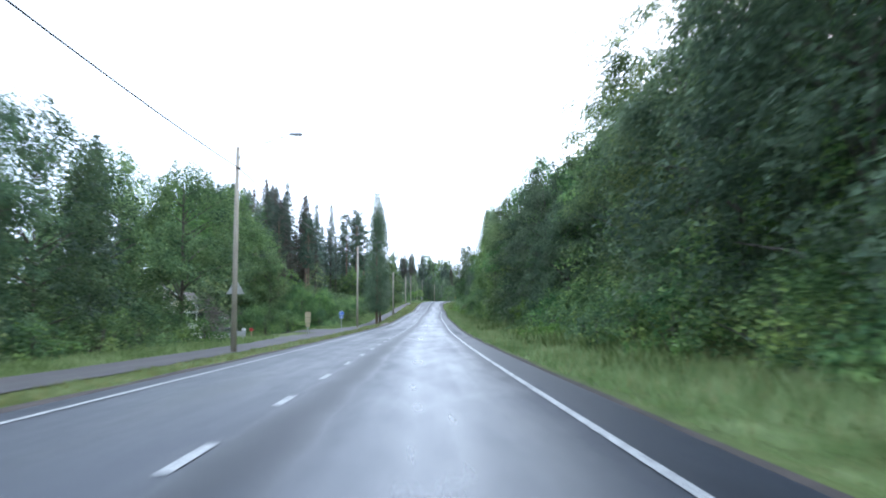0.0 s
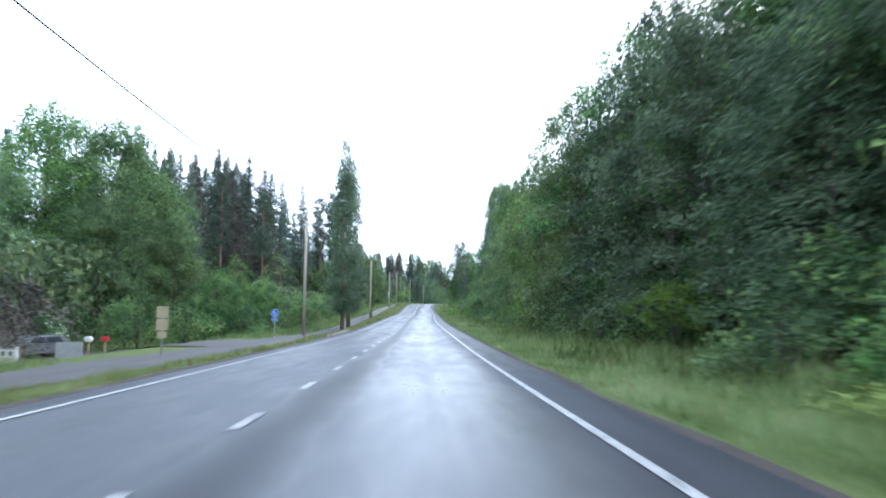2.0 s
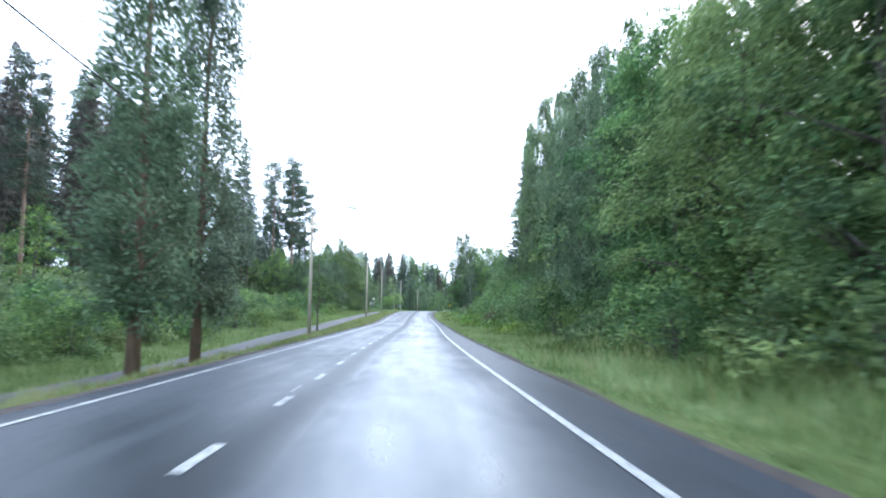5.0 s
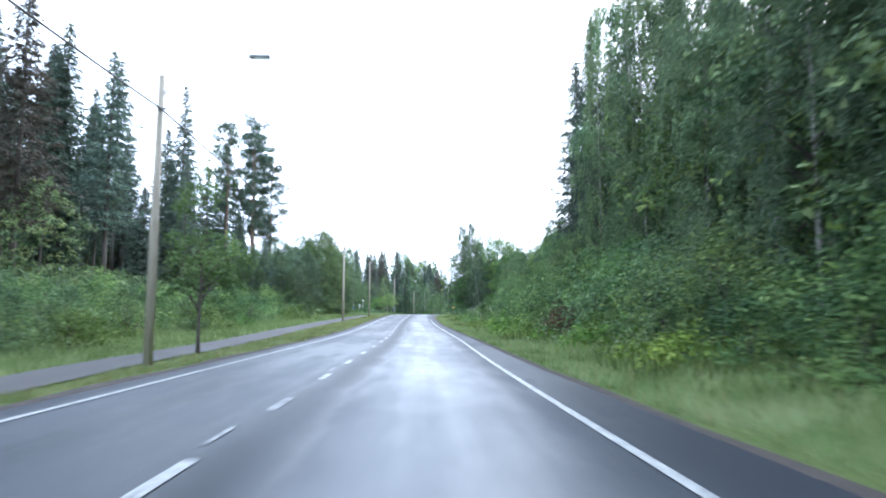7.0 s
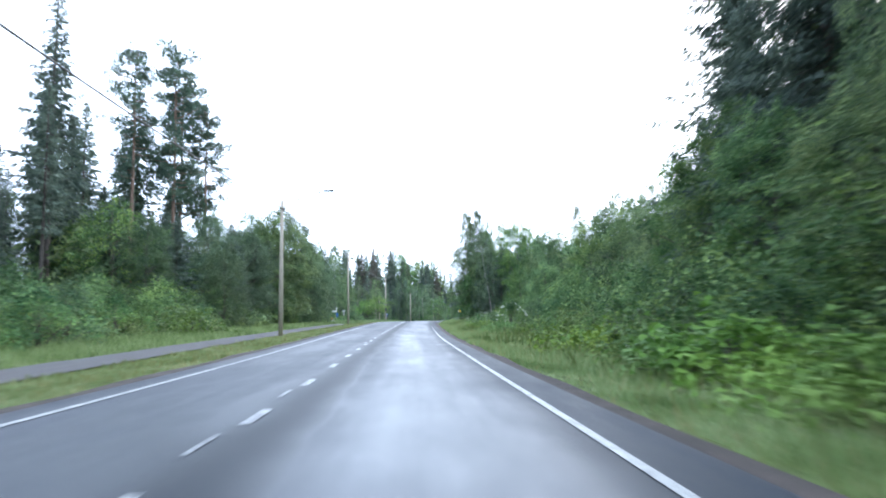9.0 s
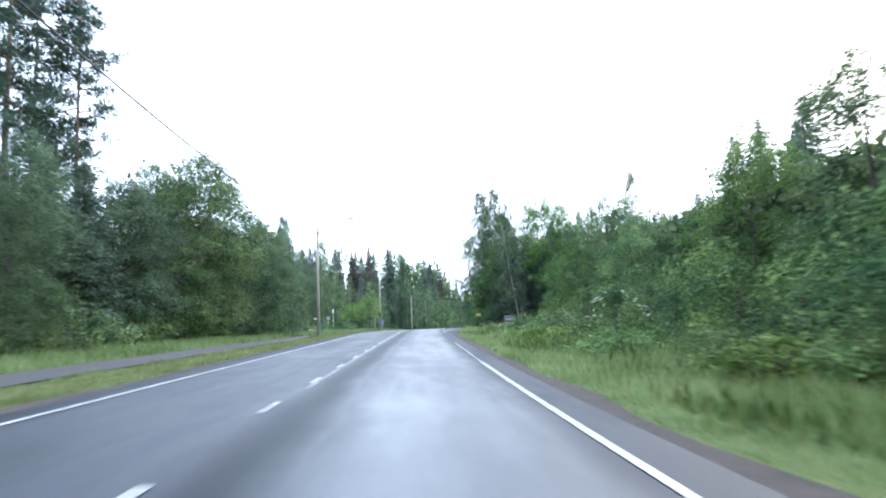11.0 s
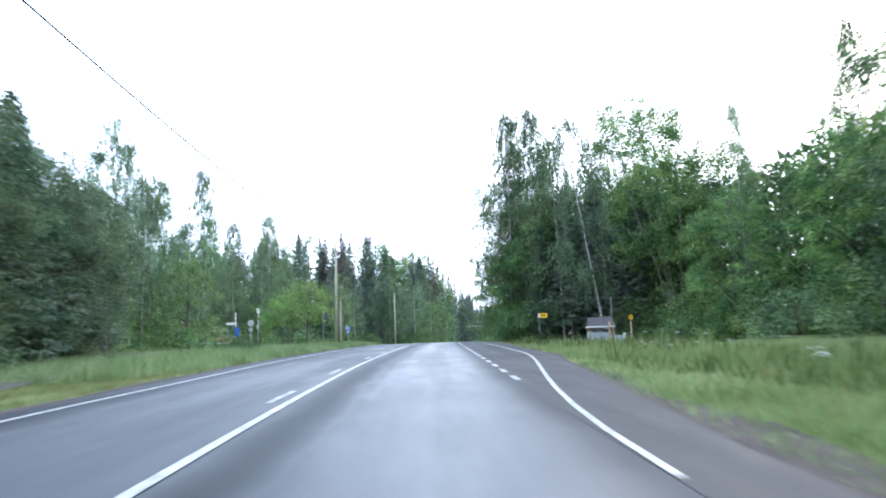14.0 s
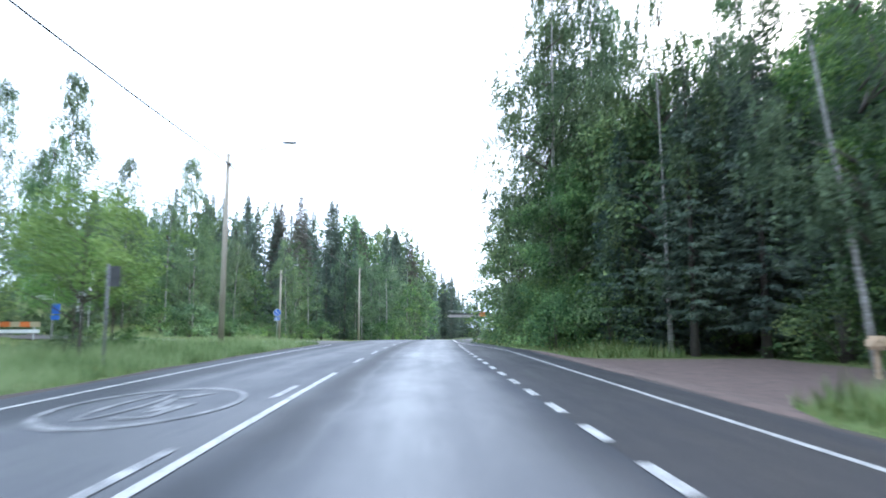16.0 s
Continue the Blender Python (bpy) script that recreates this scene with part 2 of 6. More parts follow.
def asphalt(name, dry, wet, rough_lo, rough_hi, seam=False, spec=0.36):
    """Damp asphalt: u runs across the road and v along it, in metres."""
    m, n, l, p = material(name, 0.4, 0.0, spec)
    uv = n.new("ShaderNodeUVMap").outputs["UV"]
    streak = noise_tex(n, l, 1.0, 4.0, uv, (1.1, 0.03, 1))
    patch = noise_tex(n, l, 1.0, 5.0, uv, (0.35, 0.12, 1))
    fine = noise_tex(n, l, 90.0, 2.0, uv)
    grain = noise_tex(n, l, 18.0, 3.0, uv)
    blot = noise_tex(n, l, 1.0, 6.0, uv, (2.2, 0.5, 1))
    both = math_node(n, l, "MULTIPLY_ADD", math_node(n, l, "ADD", streak, patch), 0.5, 0.0)
    both = math_node(n, l, "MULTIPLY_ADD", math_node(n, l, "SUBTRACT", blot, 0.5), 0.32, both)
    if seam:
        sep = n.new("ShaderNodeSeparateXYZ")
        l.new(uv, sep.inputs["Vector"])
        wob = noise_tex(n, l, 1.0, 5.0, uv, (0.5, 0.35, 1))
        u = math_node(n, l, "MULTIPLY_ADD", math_node(n, l, "SUBTRACT", wob, 0.5), 0.5, sep.outputs["X"])
        crack = math_node(n, l, "MULTIPLY", band(n, l, u, -1.38, 0.2, 0.34), ramp(n, l, noise_tex(n, l, 1.0, 4.0, uv, (2.0, 0.25, 1)), [(0.3, (0.25, 0.25, 0.25)), (0.6, (1, 1, 1))]))
        tracks = math_node(n, l, "ADD", math_node(n, l, "ADD", band(n, l, u, -0.62, 0.15, 0.35), band(n, l, u, 0.78, 0.15, 0.35)), math_node(n, l, "ADD", band(n, l, u, -2.5, 0.15, 0.35), band(n, l, u, -3.9, 0.15, 0.35)))
        both = math_node(n, l, "MULTIPLY_ADD", tracks, 0.05, both)
        both = math_node(n, l, "MULTIPLY_ADD", crack, -0.28, both)
        # Strips where the lane mirrors the sky; drives gloss and base colour alike.
        lane_sheen = math_node(n, l, "ADD", band(n, l, u, 0.2, 0.6, 0.95), math_node(n, l, "MULTIPLY", band(n, l, u, -3.1, 1.0, 0.7), 0.42))
        # Colour darkened outside the strips, a painted part of the reflected sheen.
        both = math_node(n, l, "MULTIPLY_ADD", math_node(n, l, "SUBTRACT", lane_sheen, 1.0), 0.12, both)
    col = ramp(n, l, both, [(0.2, tuple(c * 0.45 for c in wet)), (0.38, wet), (0.62, dry)])
    col = mixed(n, l, 0.35, col, ramp(n, l, fine, [(0.3, tuple(c * 0.4 for c in wet)), (0.75, tuple(c * 1.5 for c in dry))]))
    if seam:
        drier = n.new("ShaderNodeMapRange")
        drier.inputs["From Min"].default_value, drier.inputs["From Max"].default_value = 105, 225
        l.new(sep.outputs["Y"], drier.inputs["Value"])
        # Further along, the sheen strips also take a lighter base colour.
        col = mixed(n, l, math_node(n, l, "MULTIPLY", drier.outputs["Result"], math_node(n, l, "MULTIPLY", lane_sheen, 0.5)), col, (0.085, 0.09, 0.1))
    l.new(col, p.inputs["Base Color"])
    mr = n.new("ShaderNodeMapRange")
    mr.inputs["From Min"].default_value, mr.inputs["From Max"].default_value = 0.36, 0.64
    mr.inputs["To Min"].default_value, mr.inputs["To Max"].default_value = rough_lo, rough_hi
    l.new(both, mr.inputs["Value"])
    gloss = mr.outputs["Result"]
    if seam:
        gloss = math_node(n, l, "MULTIPLY_ADD", math_node(n, l, "SUBTRACT", 1.0, lane_sheen), 0.2, gloss)
        gloss = math_node(n, l, "MULTIPLY_ADD", drier.outputs["Result"], 0.14, gloss)
        l.new(math_node(n, l, "MULTIPLY_ADD", lane_sheen, 0.38, 0.12), p.inputs["Specular IOR Level"])
    l.new(gloss, p.inputs["Roughness"])
    bumped(n, l, p, math_node(n, l, "ADD", fine, grain), 0.3, 0.006)
    return m


ASPHALT = asphalt("asphalt_damp", (0.042, 0.049, 0.062), (0.022, 0.026, 0.034), 0.23, 0.44, True)
ASPHALT_DARK = asphalt("asphalt_bus_bay", (0.021, 0.023, 0.029), (0.012, 0.013, 0.017), 0.5, 0.68, False, 0.16)
ASPHALT_PATH = asphalt("asphalt_path", (0.075, 0.07, 0.07), (0.05, 0.047, 0.048), 0.6, 0.8, False, 0.25)

paint_m, pn, pl, pp = material("road_paint", 0.5)
puv = noise_tex(pn, pl, 9.0, 6.0)
pfine = noise_tex(pn, pl, 60.0, 3.0)
pcol = ramp(pn, pl, mixed(pn, pl, 0.4, puv, pfine), [(0.38, (0.1, 0.105, 0.11)), (0.56, (0.4, 0.4, 0.39))])
pl.new(pcol, pp.inputs["Base Color"])
PAINT = paint_m
worn_m, pn, pl, pp = material("road_paint_worn", 0.5)
puv = noise_tex(pn, pl, 5.0, 6.0)
pfine = noise_tex(pn, pl, 50.0, 3.0)
pcol = ramp(pn, pl, mixed(pn, pl, 0.4, puv, pfine), [(0.42, (0.07, 0.073, 0.08)), (0.6, (0.36, 0.36, 0.36))])
pl.new(pcol, pp.inputs["Base Color"])
PAINT_WORN = worn_m
faint_m, pn, pl, pp = material("road_paint_faint", 0.5)
puv = noise_tex(pn, pl, 3.0, 7.0)
pfine = noise_tex(pn, pl, 40.0, 3.0)
pcol = ramp(pn, pl, mixed(pn, pl, 0.35, puv, pfine), [(0.44, (0.045, 0.05, 0.058)), (0.64, (0.22, 0.22, 0.225))])
pl.new(pcol, pp.inputs["Base Color"])
PAINT_FAINT = faint_m

TAR = plain("tar_seam", (0.012, 0.012, 0.014), (0.026, 0.027, 0.03), 3.0, 0.55, 0.0, 0.2)

ground_m, n_, l_, p_ = material("ground_grass", 0.95, 0.0, 0.2)
g_big = noise_tex(n_, l_, 0.15, 5.0)
g_mid = noise_tex(n_, l_, 1.6, 5.0)
g_fine = noise_tex(n_, l_, 14.0, 4.0)
gcol = ramp(n_, l_, g_mid, [(0.3, (0.045, 0.075, 0.02)), (0.5, (0.075, 0.12, 0.03)), (0.7, (0.13, 0.15, 0.05))])
gcol = mixed(n_, l_, 0.35, gcol, ramp(n_, l_, g_big, [(0.35, (0.05, 0.08, 0.02)), (0.65, (0.12, 0.13, 0.045))]))
gcol = mixed(n_, l_, 0.3, gcol, ramp(n_, l_, g_fine, [(0.3, (0.03, 0.045, 0.015)), (0.7, (0.16, 0.19, 0.07))]))
l_.new(gcol, p_.inputs["Base Color"])
bumped(n_, l_, p_, g_fine, 0.8, 0.08)
GROUND = ground_m

# ---- the road's line: y along, x of the driven line, height of the asphalt, bank in degrees (left side up) ----
LINE = [
    (-90, 3.0, 2.0, 0.2), (-40, 1.35, 0.95, 0.2), (0, 0.0, 0.0, 0.15), (27, -0.75, -0.57, -0.3), (55, -1.22, -1.03, -0.4),
    (74, -1.42, -1.22, -0.5), (95, -1.75, -1.27, -0.5), (115, -2.05, -1.2, -0.4), (139, -2.07, -1.06, 0.8),
    (156, -1.98, -0.845, 1.1), (176, -2.2, -0.5, 1.7), (196, -2.38, -0.115, 2.3), (213, -2.39, 0.31, 2.2),
    (230, -2.33, 0.74, 2.0), (246, -2.08, 1.216, 1.1), (258, -1.7, 1.5, 0.1), (271, -1.07, 1.70, 0.0),
    (300, 0.72, 1.98, 0.0), (325, 2.9, 2.0, 0.0), (350, 5.4, 1.75, 0.0), (380, 9.2, 1.2, 0.0), (420, 15.3, 0.5, 0.0),
    (500, 31.0, 0.0, 0.0), (600, 56.0, 0.0, 0.0), (3000, 900.0, 0.0, 0.0),
]
KNOTS = np.array(LINE, float)
SLOPES = np.gradient(KNOTS[:, 1:], KNOTS[:, 0], axis=0)


def along(y, k):
    """Column k of the line at y, by cubic pieces."""
    y = np.clip(np.asarray(y, float), KNOTS[0, 0], KNOTS[-1, 0])
    i = np.clip(np.searchsorted(KNOTS[:, 0], y) - 1, 0, len(KNOTS) - 2)
    h = KNOTS[i + 1, 0] - KNOTS[i, 0]
    t = (y - KNOTS[i, 0]) / h
    a, b = KNOTS[i, k], KNOTS[i + 1, k]
    sa, sb = SLOPES[i, k - 1] * h, SLOPES[i + 1, k - 1] * h
    return (2 * t**3 - 3 * t**2 + 1) * a + (t**3 - 2 * t**2 + t) * sa + (-2 * t**3 + 3 * t**2) * b + (t**3 - t**2) * sb


def line_x(y):
    return along(y, 1)


def step(v):
    v = np.clip(v, 0, 1)
    return v * v * (3 - 2 * v)


def table(y, rows):
    ys, vs = zip(*rows)
    return np.interp(y, ys, vs)


def asphalt_z(off, y):
    return along(y, 2) - np.tan(np.radians(along(y, 3))) * np.clip(off, -14, 8)


VERGE_DROP = [(-90, 0.4), (0, 0.5), (35, 0.55), (68, 0.65), (92, 0.75), (105, 0.95), (122, 0.95), (145, 0.5), (175, 0.35), (215, 0.3), (250, 0.25), (275, 0.1), (305, 0.0), (400, 0.0)]
NEAR_BANK = [(-90, -0.9), (95, -0.9), (112, -0.3), (130, 0.9), (200, 1.3), (225, 0.6), (250, 0.2), (400, 0.4)]
FAR_BANK = [(-90, 0.8), (95, 1.2), (130, 5.0), (235, 6.0), (270, 2.5), (330, 2.0), (420, 5.0), (800, 8.0)]
RIGHT_EDGE = [(-90, 2.45), (45, 2.55), (80, 2.75), (130, 2.75), (166, 2.42), (205, 2.3), (238, 2.32), (244, 2.5), (262, 4.0), (300, 4.1), (316, 2.8), (420, 2.7), (3000, 2.7)]
LEFT_LINE = [(-90, -4.55), (50, -4.45), (88, -4.25), (140, -4.3), (170, -4.1), (205, -4.45), (237, -4.65), (250, -4.9), (264, -5.25), (309, -5.3), (340, -5.0), (3000, -4.8)]
LEFT_EDGE = [(y, x - (0.7 if 262 < y < 310 else 0.5)) for y, x in LEFT_LINE]


def right_edge(y):
    return table(y, RIGHT_EDGE)


def left_edge(y):
    return table(y, LEFT_EDGE)


def ground_z(off, y):
    """Height of the ground beside the road: verges, ditch, banks."""
    off, y = np.asarray(off, float), np.asarray(y, float)
    z = asphalt_z(off, y) - 0.05
    le, re = left_edge(y), right_edge(y)
    z = z - table(y, VERGE_DROP) * step((le - off - 0.3) / 3.2)
    z = z + table(y, NEAR_BANK) * step((-off - 14.5) / 8) + table(y, FAR_BANK) * step((-off - 22) / 30)
    yard = step((y - 266) / 8) * step((312 - y) / 8)
    z = z - 0.22 * step((off - re - 0.4) / 2.2) * (1 + 0.35 * yard) + 0.5 * step((off - re - 5) / 6) * (1 - yard) + 1.5 * step((off - 20) / 40)
    rough = np.clip(np.maximum(off - re - 0.8, le - off - 0.8) / 2, 0, 1)
    flatten = step((y - 270) / 6) * step((312 - y) / 6) * (off > 0)
    rough = rough * (1 - 0.85 * flatten)
    wob = np.sin(off * 1.3 + y * 0.37) * np.sin(y * 0.91 - off * 0.4) + 0.6 * np.sin(off * 2.9 - y * 1.7)
    paved = step((off + 13.5) / 1.0) * (off < -4)
    return z + 0.05 * rough * wob * (1 - 0.8 * paved)


def place(off, y, dz=0.0):
    """World point at off metres to the right of the driven line."""
    return Vector((float(line_x(y) + off), float(y), float(ground_z(off, y)) + dz))


def at(x, y, dz=0.0):
    """World point on the ground at x, y."""
    return Vector((x, y, float(ground_z(x - line_x(y), y)) + dz))


# ---- mesh helpers ----
def mesh_object(name, verts, faces, mat, parent=None, label="", uvs=None, smooth=False):
    me = bpy.data.meshes.new(name)
    me.from_pydata([tuple(v) for v in verts], [], faces)
    me.materials.append(mat)
    if uvs is not None:
        layer = me.uv_layers.new(name="UVMap")
        idx = np.empty(len(me.loops), np.int32)
        me.loops.foreach_get("vertex_index", idx)
        layer.data.foreach_set("uv", np.asarray(uvs, np.float32)[idx].ravel())
    if smooth:
        me.shade_smooth()
    ob = new(name, me)
    if parent is not None:
        ob.parent = parent
    if label:
        ob["label"] = label
    return ob


def tri_object(name, tris, mat, parent=None, label=""):
    """A mesh from an array of loose triangles (n, 3, 3)."""
    tris = np.asarray(tris, np.float32)
    k = len(tris)
    me = bpy.data.meshes.new(name)
    me.vertices.add(k * 3)
    me.vertices.foreach_set("co", tris.ravel())
    me.loops.add(k * 3)
    me.loops.foreach_set("vertex_index", np.arange(k * 3, dtype=np.int32))
    me.polygons.add(k)
    me.polygons.foreach_set("loop_start", np.arange(0, k * 3, 3, dtype=np.int32))
    me.update(calc_edges=True)
    me.materials.append(mat)
    ob = new(name, me)
    if parent is not None:
        ob.parent = parent
    if label:
        ob["label"] = label
    return ob


def part(name, bm, mat, parent=None, label="", smooth=False):
    me = bpy.data.meshes.new(name)
    bm.to_mesh(me)
    bm.free()
    me.materials.append(mat)
    if smooth:
        me.shade_smooth()
    ob = new(name, me)
    if parent is not None:
        ob.parent = parent
    if label:
        ob["label"] = label
    return ob


def holder(name, m, label, category, group="", kind=""):
    ob = new(name)
    ob.matrix_basis = m if isinstance(m, Matrix) else Matrix.Translation(m)
    return tagged(ob, label, category, group, kind)


def box(x0, y0, z0, x1, y1, z1, bevel=0.0, bm=None):
    bm = bm or bmesh.new()
    r = bmesh.ops.create_cube(bm, size=1.0, matrix=Matrix.LocRotScale(((x0 + x1) / 2, (y0 + y1) / 2, (z0 + z1) / 2), None, (abs(x1 - x0), abs(y1 - y0), abs(z1 - z0))))
    if bevel:
        edges = list({e for v in r["verts"] for e in v.link_edges})
        bmesh.ops.bevel(bm, geom=edges, offset=bevel, segments=2, affect="EDGES")
    return bm


def tube_data(points, radii, sides=8, cap=True):
    """Vertices and faces of a tapered tube through points."""
    pts = [Vector([float(c) for c in p]) for p in points]
    verts, faces = [], []
    ref = Vector((0.3, 1, 0.1)).normalized()
    for i, p in enumerate(pts):
        d = (pts[min(i + 1, len(pts) - 1)] - pts[max(i - 1, 0)]).normalized()
        side = d.cross(ref)
        if side.length < 1e-3:
            side = d.cross(Vector((1, 0, 0)))
        side.normalize()
        up = side.cross(d)
        for k in range(sides):
            a = 2 * math.pi * k / sides
            verts.append(p + float(radii[i]) * (math.cos(a) * side + math.sin(a) * up))
    for i in range(len(pts) - 1):
        for k in range(sides):
            a, b = i * sides + k, i * sides + (k + 1) % sides
            faces.append((a, b, b + sides, a + sides))
    if cap:
        faces.append(tuple(range(sides))[::-1])
        faces.append(tuple((len(pts) - 1) * sides + k for k in range(sides)))
    return verts, faces


def tubes(name, items, mat, parent=None, label="", sides=8):
    verts, faces = [], []
    for points, radii in items:
        v, f = tube_data(points, radii, sides)
        faces += [tuple(i + len(verts) for i in g) for g in f]
        verts += v
    return mesh_object(name, verts, faces, mat, parent, label, smooth=True)


def strip(name, ys, left, right, zfun, lift, mat, cols=6, parent=None, label=""):
    """A paved band between two offsets along y, laid on zfun."""
    verts, faces, uvs = [], [], []
    for y in ys:
        a, b = float(left(y)), float(right(y))
        for c in range(cols + 1):
            o = a + (b - a) * c / cols
            verts.append((float(line_x(y)) + o, y, float(zfun(o, y)) + lift))
            uvs.append((o, y))
    w = cols + 1
    for r in range(len(ys) - 1):
        for c in range(cols):
            faces.append((r * w + c, r * w + c + 1, (r + 1) * w + c + 1, (r + 1) * w + c))
    return mesh_object(name, verts, faces, mat, parent, label, uvs, True)


# ---- ground, road and paths ----
OFFS = [-1500, -600, -250, -120, -85, -65, -52, -44, -38, -33, -29, -26, -23.5, -21, -19, -17, -15.5, -14.2, -13, -12, -11, -10, -9.2, -8.4, -7.6, -6.8, -6.3, -5.8, -5.2,
        -3.5, 0, 2.2, 2.8, 3.4, 4.0, 4.8, 5.5, 6.2, 7, 8, 9, 10, 11.5, 13, 15, 18, 22, 27, 33, 42, 60, 100, 250, 600, 1500]
GRID_Y = [-1500, -500, -200, -90] + [float(v) for v in np.arange(-60, 420, 2.5)] + [425, 440, 460, 480, 500, 530, 570, 630, 720, 900, 1300, 2500]


def build_ground():
    verts, faces = [], []
    for y in GRID_Y:
        lx, zs = float(line_x(min(y, 600))), ground_z(np.array(OFFS, float), np.full(len(OFFS), float(y)))
        verts += [(lx + o, y, float(z)) for o, z in zip(OFFS, zs)]
    w = len(OFFS)
    for r in range(len(GRID_Y) - 1):
        for c in range(w - 1):
            faces.append((r * w + c, r * w + c + 1, (r + 1) * w + c + 1, (r + 1) * w + c))
    ob = mesh_object("ground", verts, faces, GROUND, smooth=True)
    tagged(ob, "grassy ground with verges and low wooded banks", "ground", kind="structure")


build_ground()

ROAD_Y = [float(v) for v in np.arange(-60, 520, 2.0)]
road = strip("road", ROAD_Y, left_edge, lambda y: min(float(right_edge(y)), 2.8), asphalt_z, 0.0, ASPHALT, 10)
tagged(road, "damp grey asphalt road with worn lane markings", "road", kind="structure")
BAY_Y = [float(v) for v in np.arange(242, 330, 1.0)]
bay = strip("bus_bay", BAY_Y, lambda y: 1.75, lambda y: float(right_edge(y)) + 0.25, asphalt_z, 0.004, ASPHALT_DARK, 5)
tagged(bay, "dark newer asphalt of a bus bay beside the road", "road", kind="structure")
SOIL = [(-90, 0.16), (120, 0.2), (160, 0.3), (200, 0.42), (236, 0.55), (245, 1.1), (256, 0.5), (420, 0.3)]
tagged(strip("shoulder", ROAD_Y, lambda y: float(right_edge(y)) + (0.2 if 250 < y < 316 else -0.02), lambda y: float(right_edge(y)) + float(table(y, SOIL)) * (1 + 0.25 * math.sin(y * 0.8) + 0.2 * math.sin(y * 2.3)), ground_z, 0.035, SHOULDER, 3),
       "narrow brown gravel shoulder along the asphalt", "shoulder", kind="structure")
tagged(strip("shoulder_left", ROAD_Y, lambda y: float(left_edge(y)) - 0.35 - 0.1 * math.sin(y * 0.9), lambda y: float(left_edge(y)) + 0.02, ground_z, 0.035, SHOULDER, 2),
       "thin gravel edge between asphalt and grass verge", "shoulder", kind="structure")


def path_mid(y):
    return table(y, [(-90, -10.9), (30, -10.9), (60, -11.3), (95, -10.6), (115, -9.9), (150, -9.7), (240, -9.8), (255, -11.0), (270, -15.0), (290, -21.0)])


def path_half(y):
    return table(y, [(-90, 1.35), (50, 1.4), (62, 2.0), (90, 1.4), (110, 1.0), (190, 0.95), (320, 0.9)])


tagged(strip("cycle_path", [float(v) for v in np.arange(-60, 291, 1.5)], lambda y: float(path_mid(y) - path_half(y)), lambda y: float(path_mid(y) + path_half(y)), ground_z, 0.045, ASPHALT_PATH, 4),
       "grey asphalt foot and cycle path behind the verge", "path", kind="structure")


def cross_strip(name, off0, off1, y0, y1, lift, mat, flare=0.0, n=24, power=3):
    verts, faces, uvs = [], [], []
    for i in range(n + 1):
        o = off0 + (off1 - off0) * i / n
        f = flare * (1 - i / n) ** power
        for j in range(9):
            y = y0 - f + (y1 - y0 + 2 * f) * j / 8
            verts.append((float(line_x(y)) + o, y, float(ground_z(o, y)) + (0.0 if i == 0 else lift)))
            uvs.append((o, y))
    for i in range(n):
        for j in range(8):
            faces.append((i * 9 + j, i * 9 + j + 1, (i + 1) * 9 + j + 1, (i + 1) * 9 + j))
    return mesh_object(name, verts, faces, mat, None, "", uvs, True)


tagged(cross_strip("driveway", -5.0, -30.0, 78.0, 86.0, 0.06, ASPHALT_PATH, 2.0), "grey asphalt driveway crossing the cycle path", "driveway", kind="structure")
tagged(cross_strip("driveway_paving", -5.25, -9.4, 77.0, 85.5, 0.075, RED_PAVING, 2.6), "reddish paved apron at the driveway mouth", "paving", kind="structure")
tagged(cross_strip("side_road", -5.7, -60.0, 314.0, 321.0, 0.06, ASPHALT_PATH, 5.0), "pale asphalt side road joining at the crest", "road", kind="structure")
tagged(cross_strip("gravel_yard", 4.25, 14.0, 283.0, 297.5, 0.05, GRAVEL, 6.0, power=6), "reddish gravel turn-in beside the bus bay", "gravel", kind="structure")


# ---- road markings, children of the road ----
def marking(name, off_a, off_b, width, mat, y0, y1, seg=2.0, lift=0.009):
    """A painted line whose offset runs from off_a to off_b."""
    ys = list(np.linspace(y0, y1, max(2, int((y1 - y0) / seg) + 1)))
    fa = lambda y: off_a + (off_b - off_a) * float(step((y - y0) / (y1 - y0)))
    return strip(name, ys, lambda y: fa(y) - width / 2, lambda y: fa(y) + width / 2, asphalt_z, lift, mat, 1, road)


for (y0, a), (y1, b) in zip([(-60, -4.54)] + LEFT_LINE[1:9], LEFT_LINE[1:10]):
    marking("edge_line", a, b, 0.1, PAINT, y0, y1)
marking("edge_line", -5.1, -4.9, 0.11, PAINT, 327, 480)
for y0, a, y1, b, w in ((-60, 1.73, 50, 1.74, 0.105), (50, 1.74, 85, 1.8, 0.105), (85, 1.8, 135, 1.78, 0.105), (135, 1.78, 206, 1.72, 0.105), (206, 1.72, 221, 1.76, 0.05)):
    marking("edge_line", a, b, w, PAINT if w > 0.1 else PAINT_WORN, y0, y1)
marking("edge_line", 1.8, 3.5, 0.085, PAINT, 243, 264)
marking("edge_line", 3.5, 3.5, 0.09, PAINT, 264, 297)
marking("edge_line", 3.5, 1.75, 0.09, PAINT, 297, 318)
marking("edge_line", 1.75, 1.75, 0.13, PAINT, 318, 480)
DASH_AT = [(-17, -56.0), (0, 8.79), (4, 24.3), (9, 42.7), (14, 62.18), (19, 81.29), (30, 123.1), (35, 143.0), (41, 167.2), (49, 199.2)]
DASH_OFF = [(-60, -1.88), (36, -1.84), (50, -1.78), (68, -1.84), (86, -1.6), (132, -1.76), (165, -1.7), (200, -1.85)]
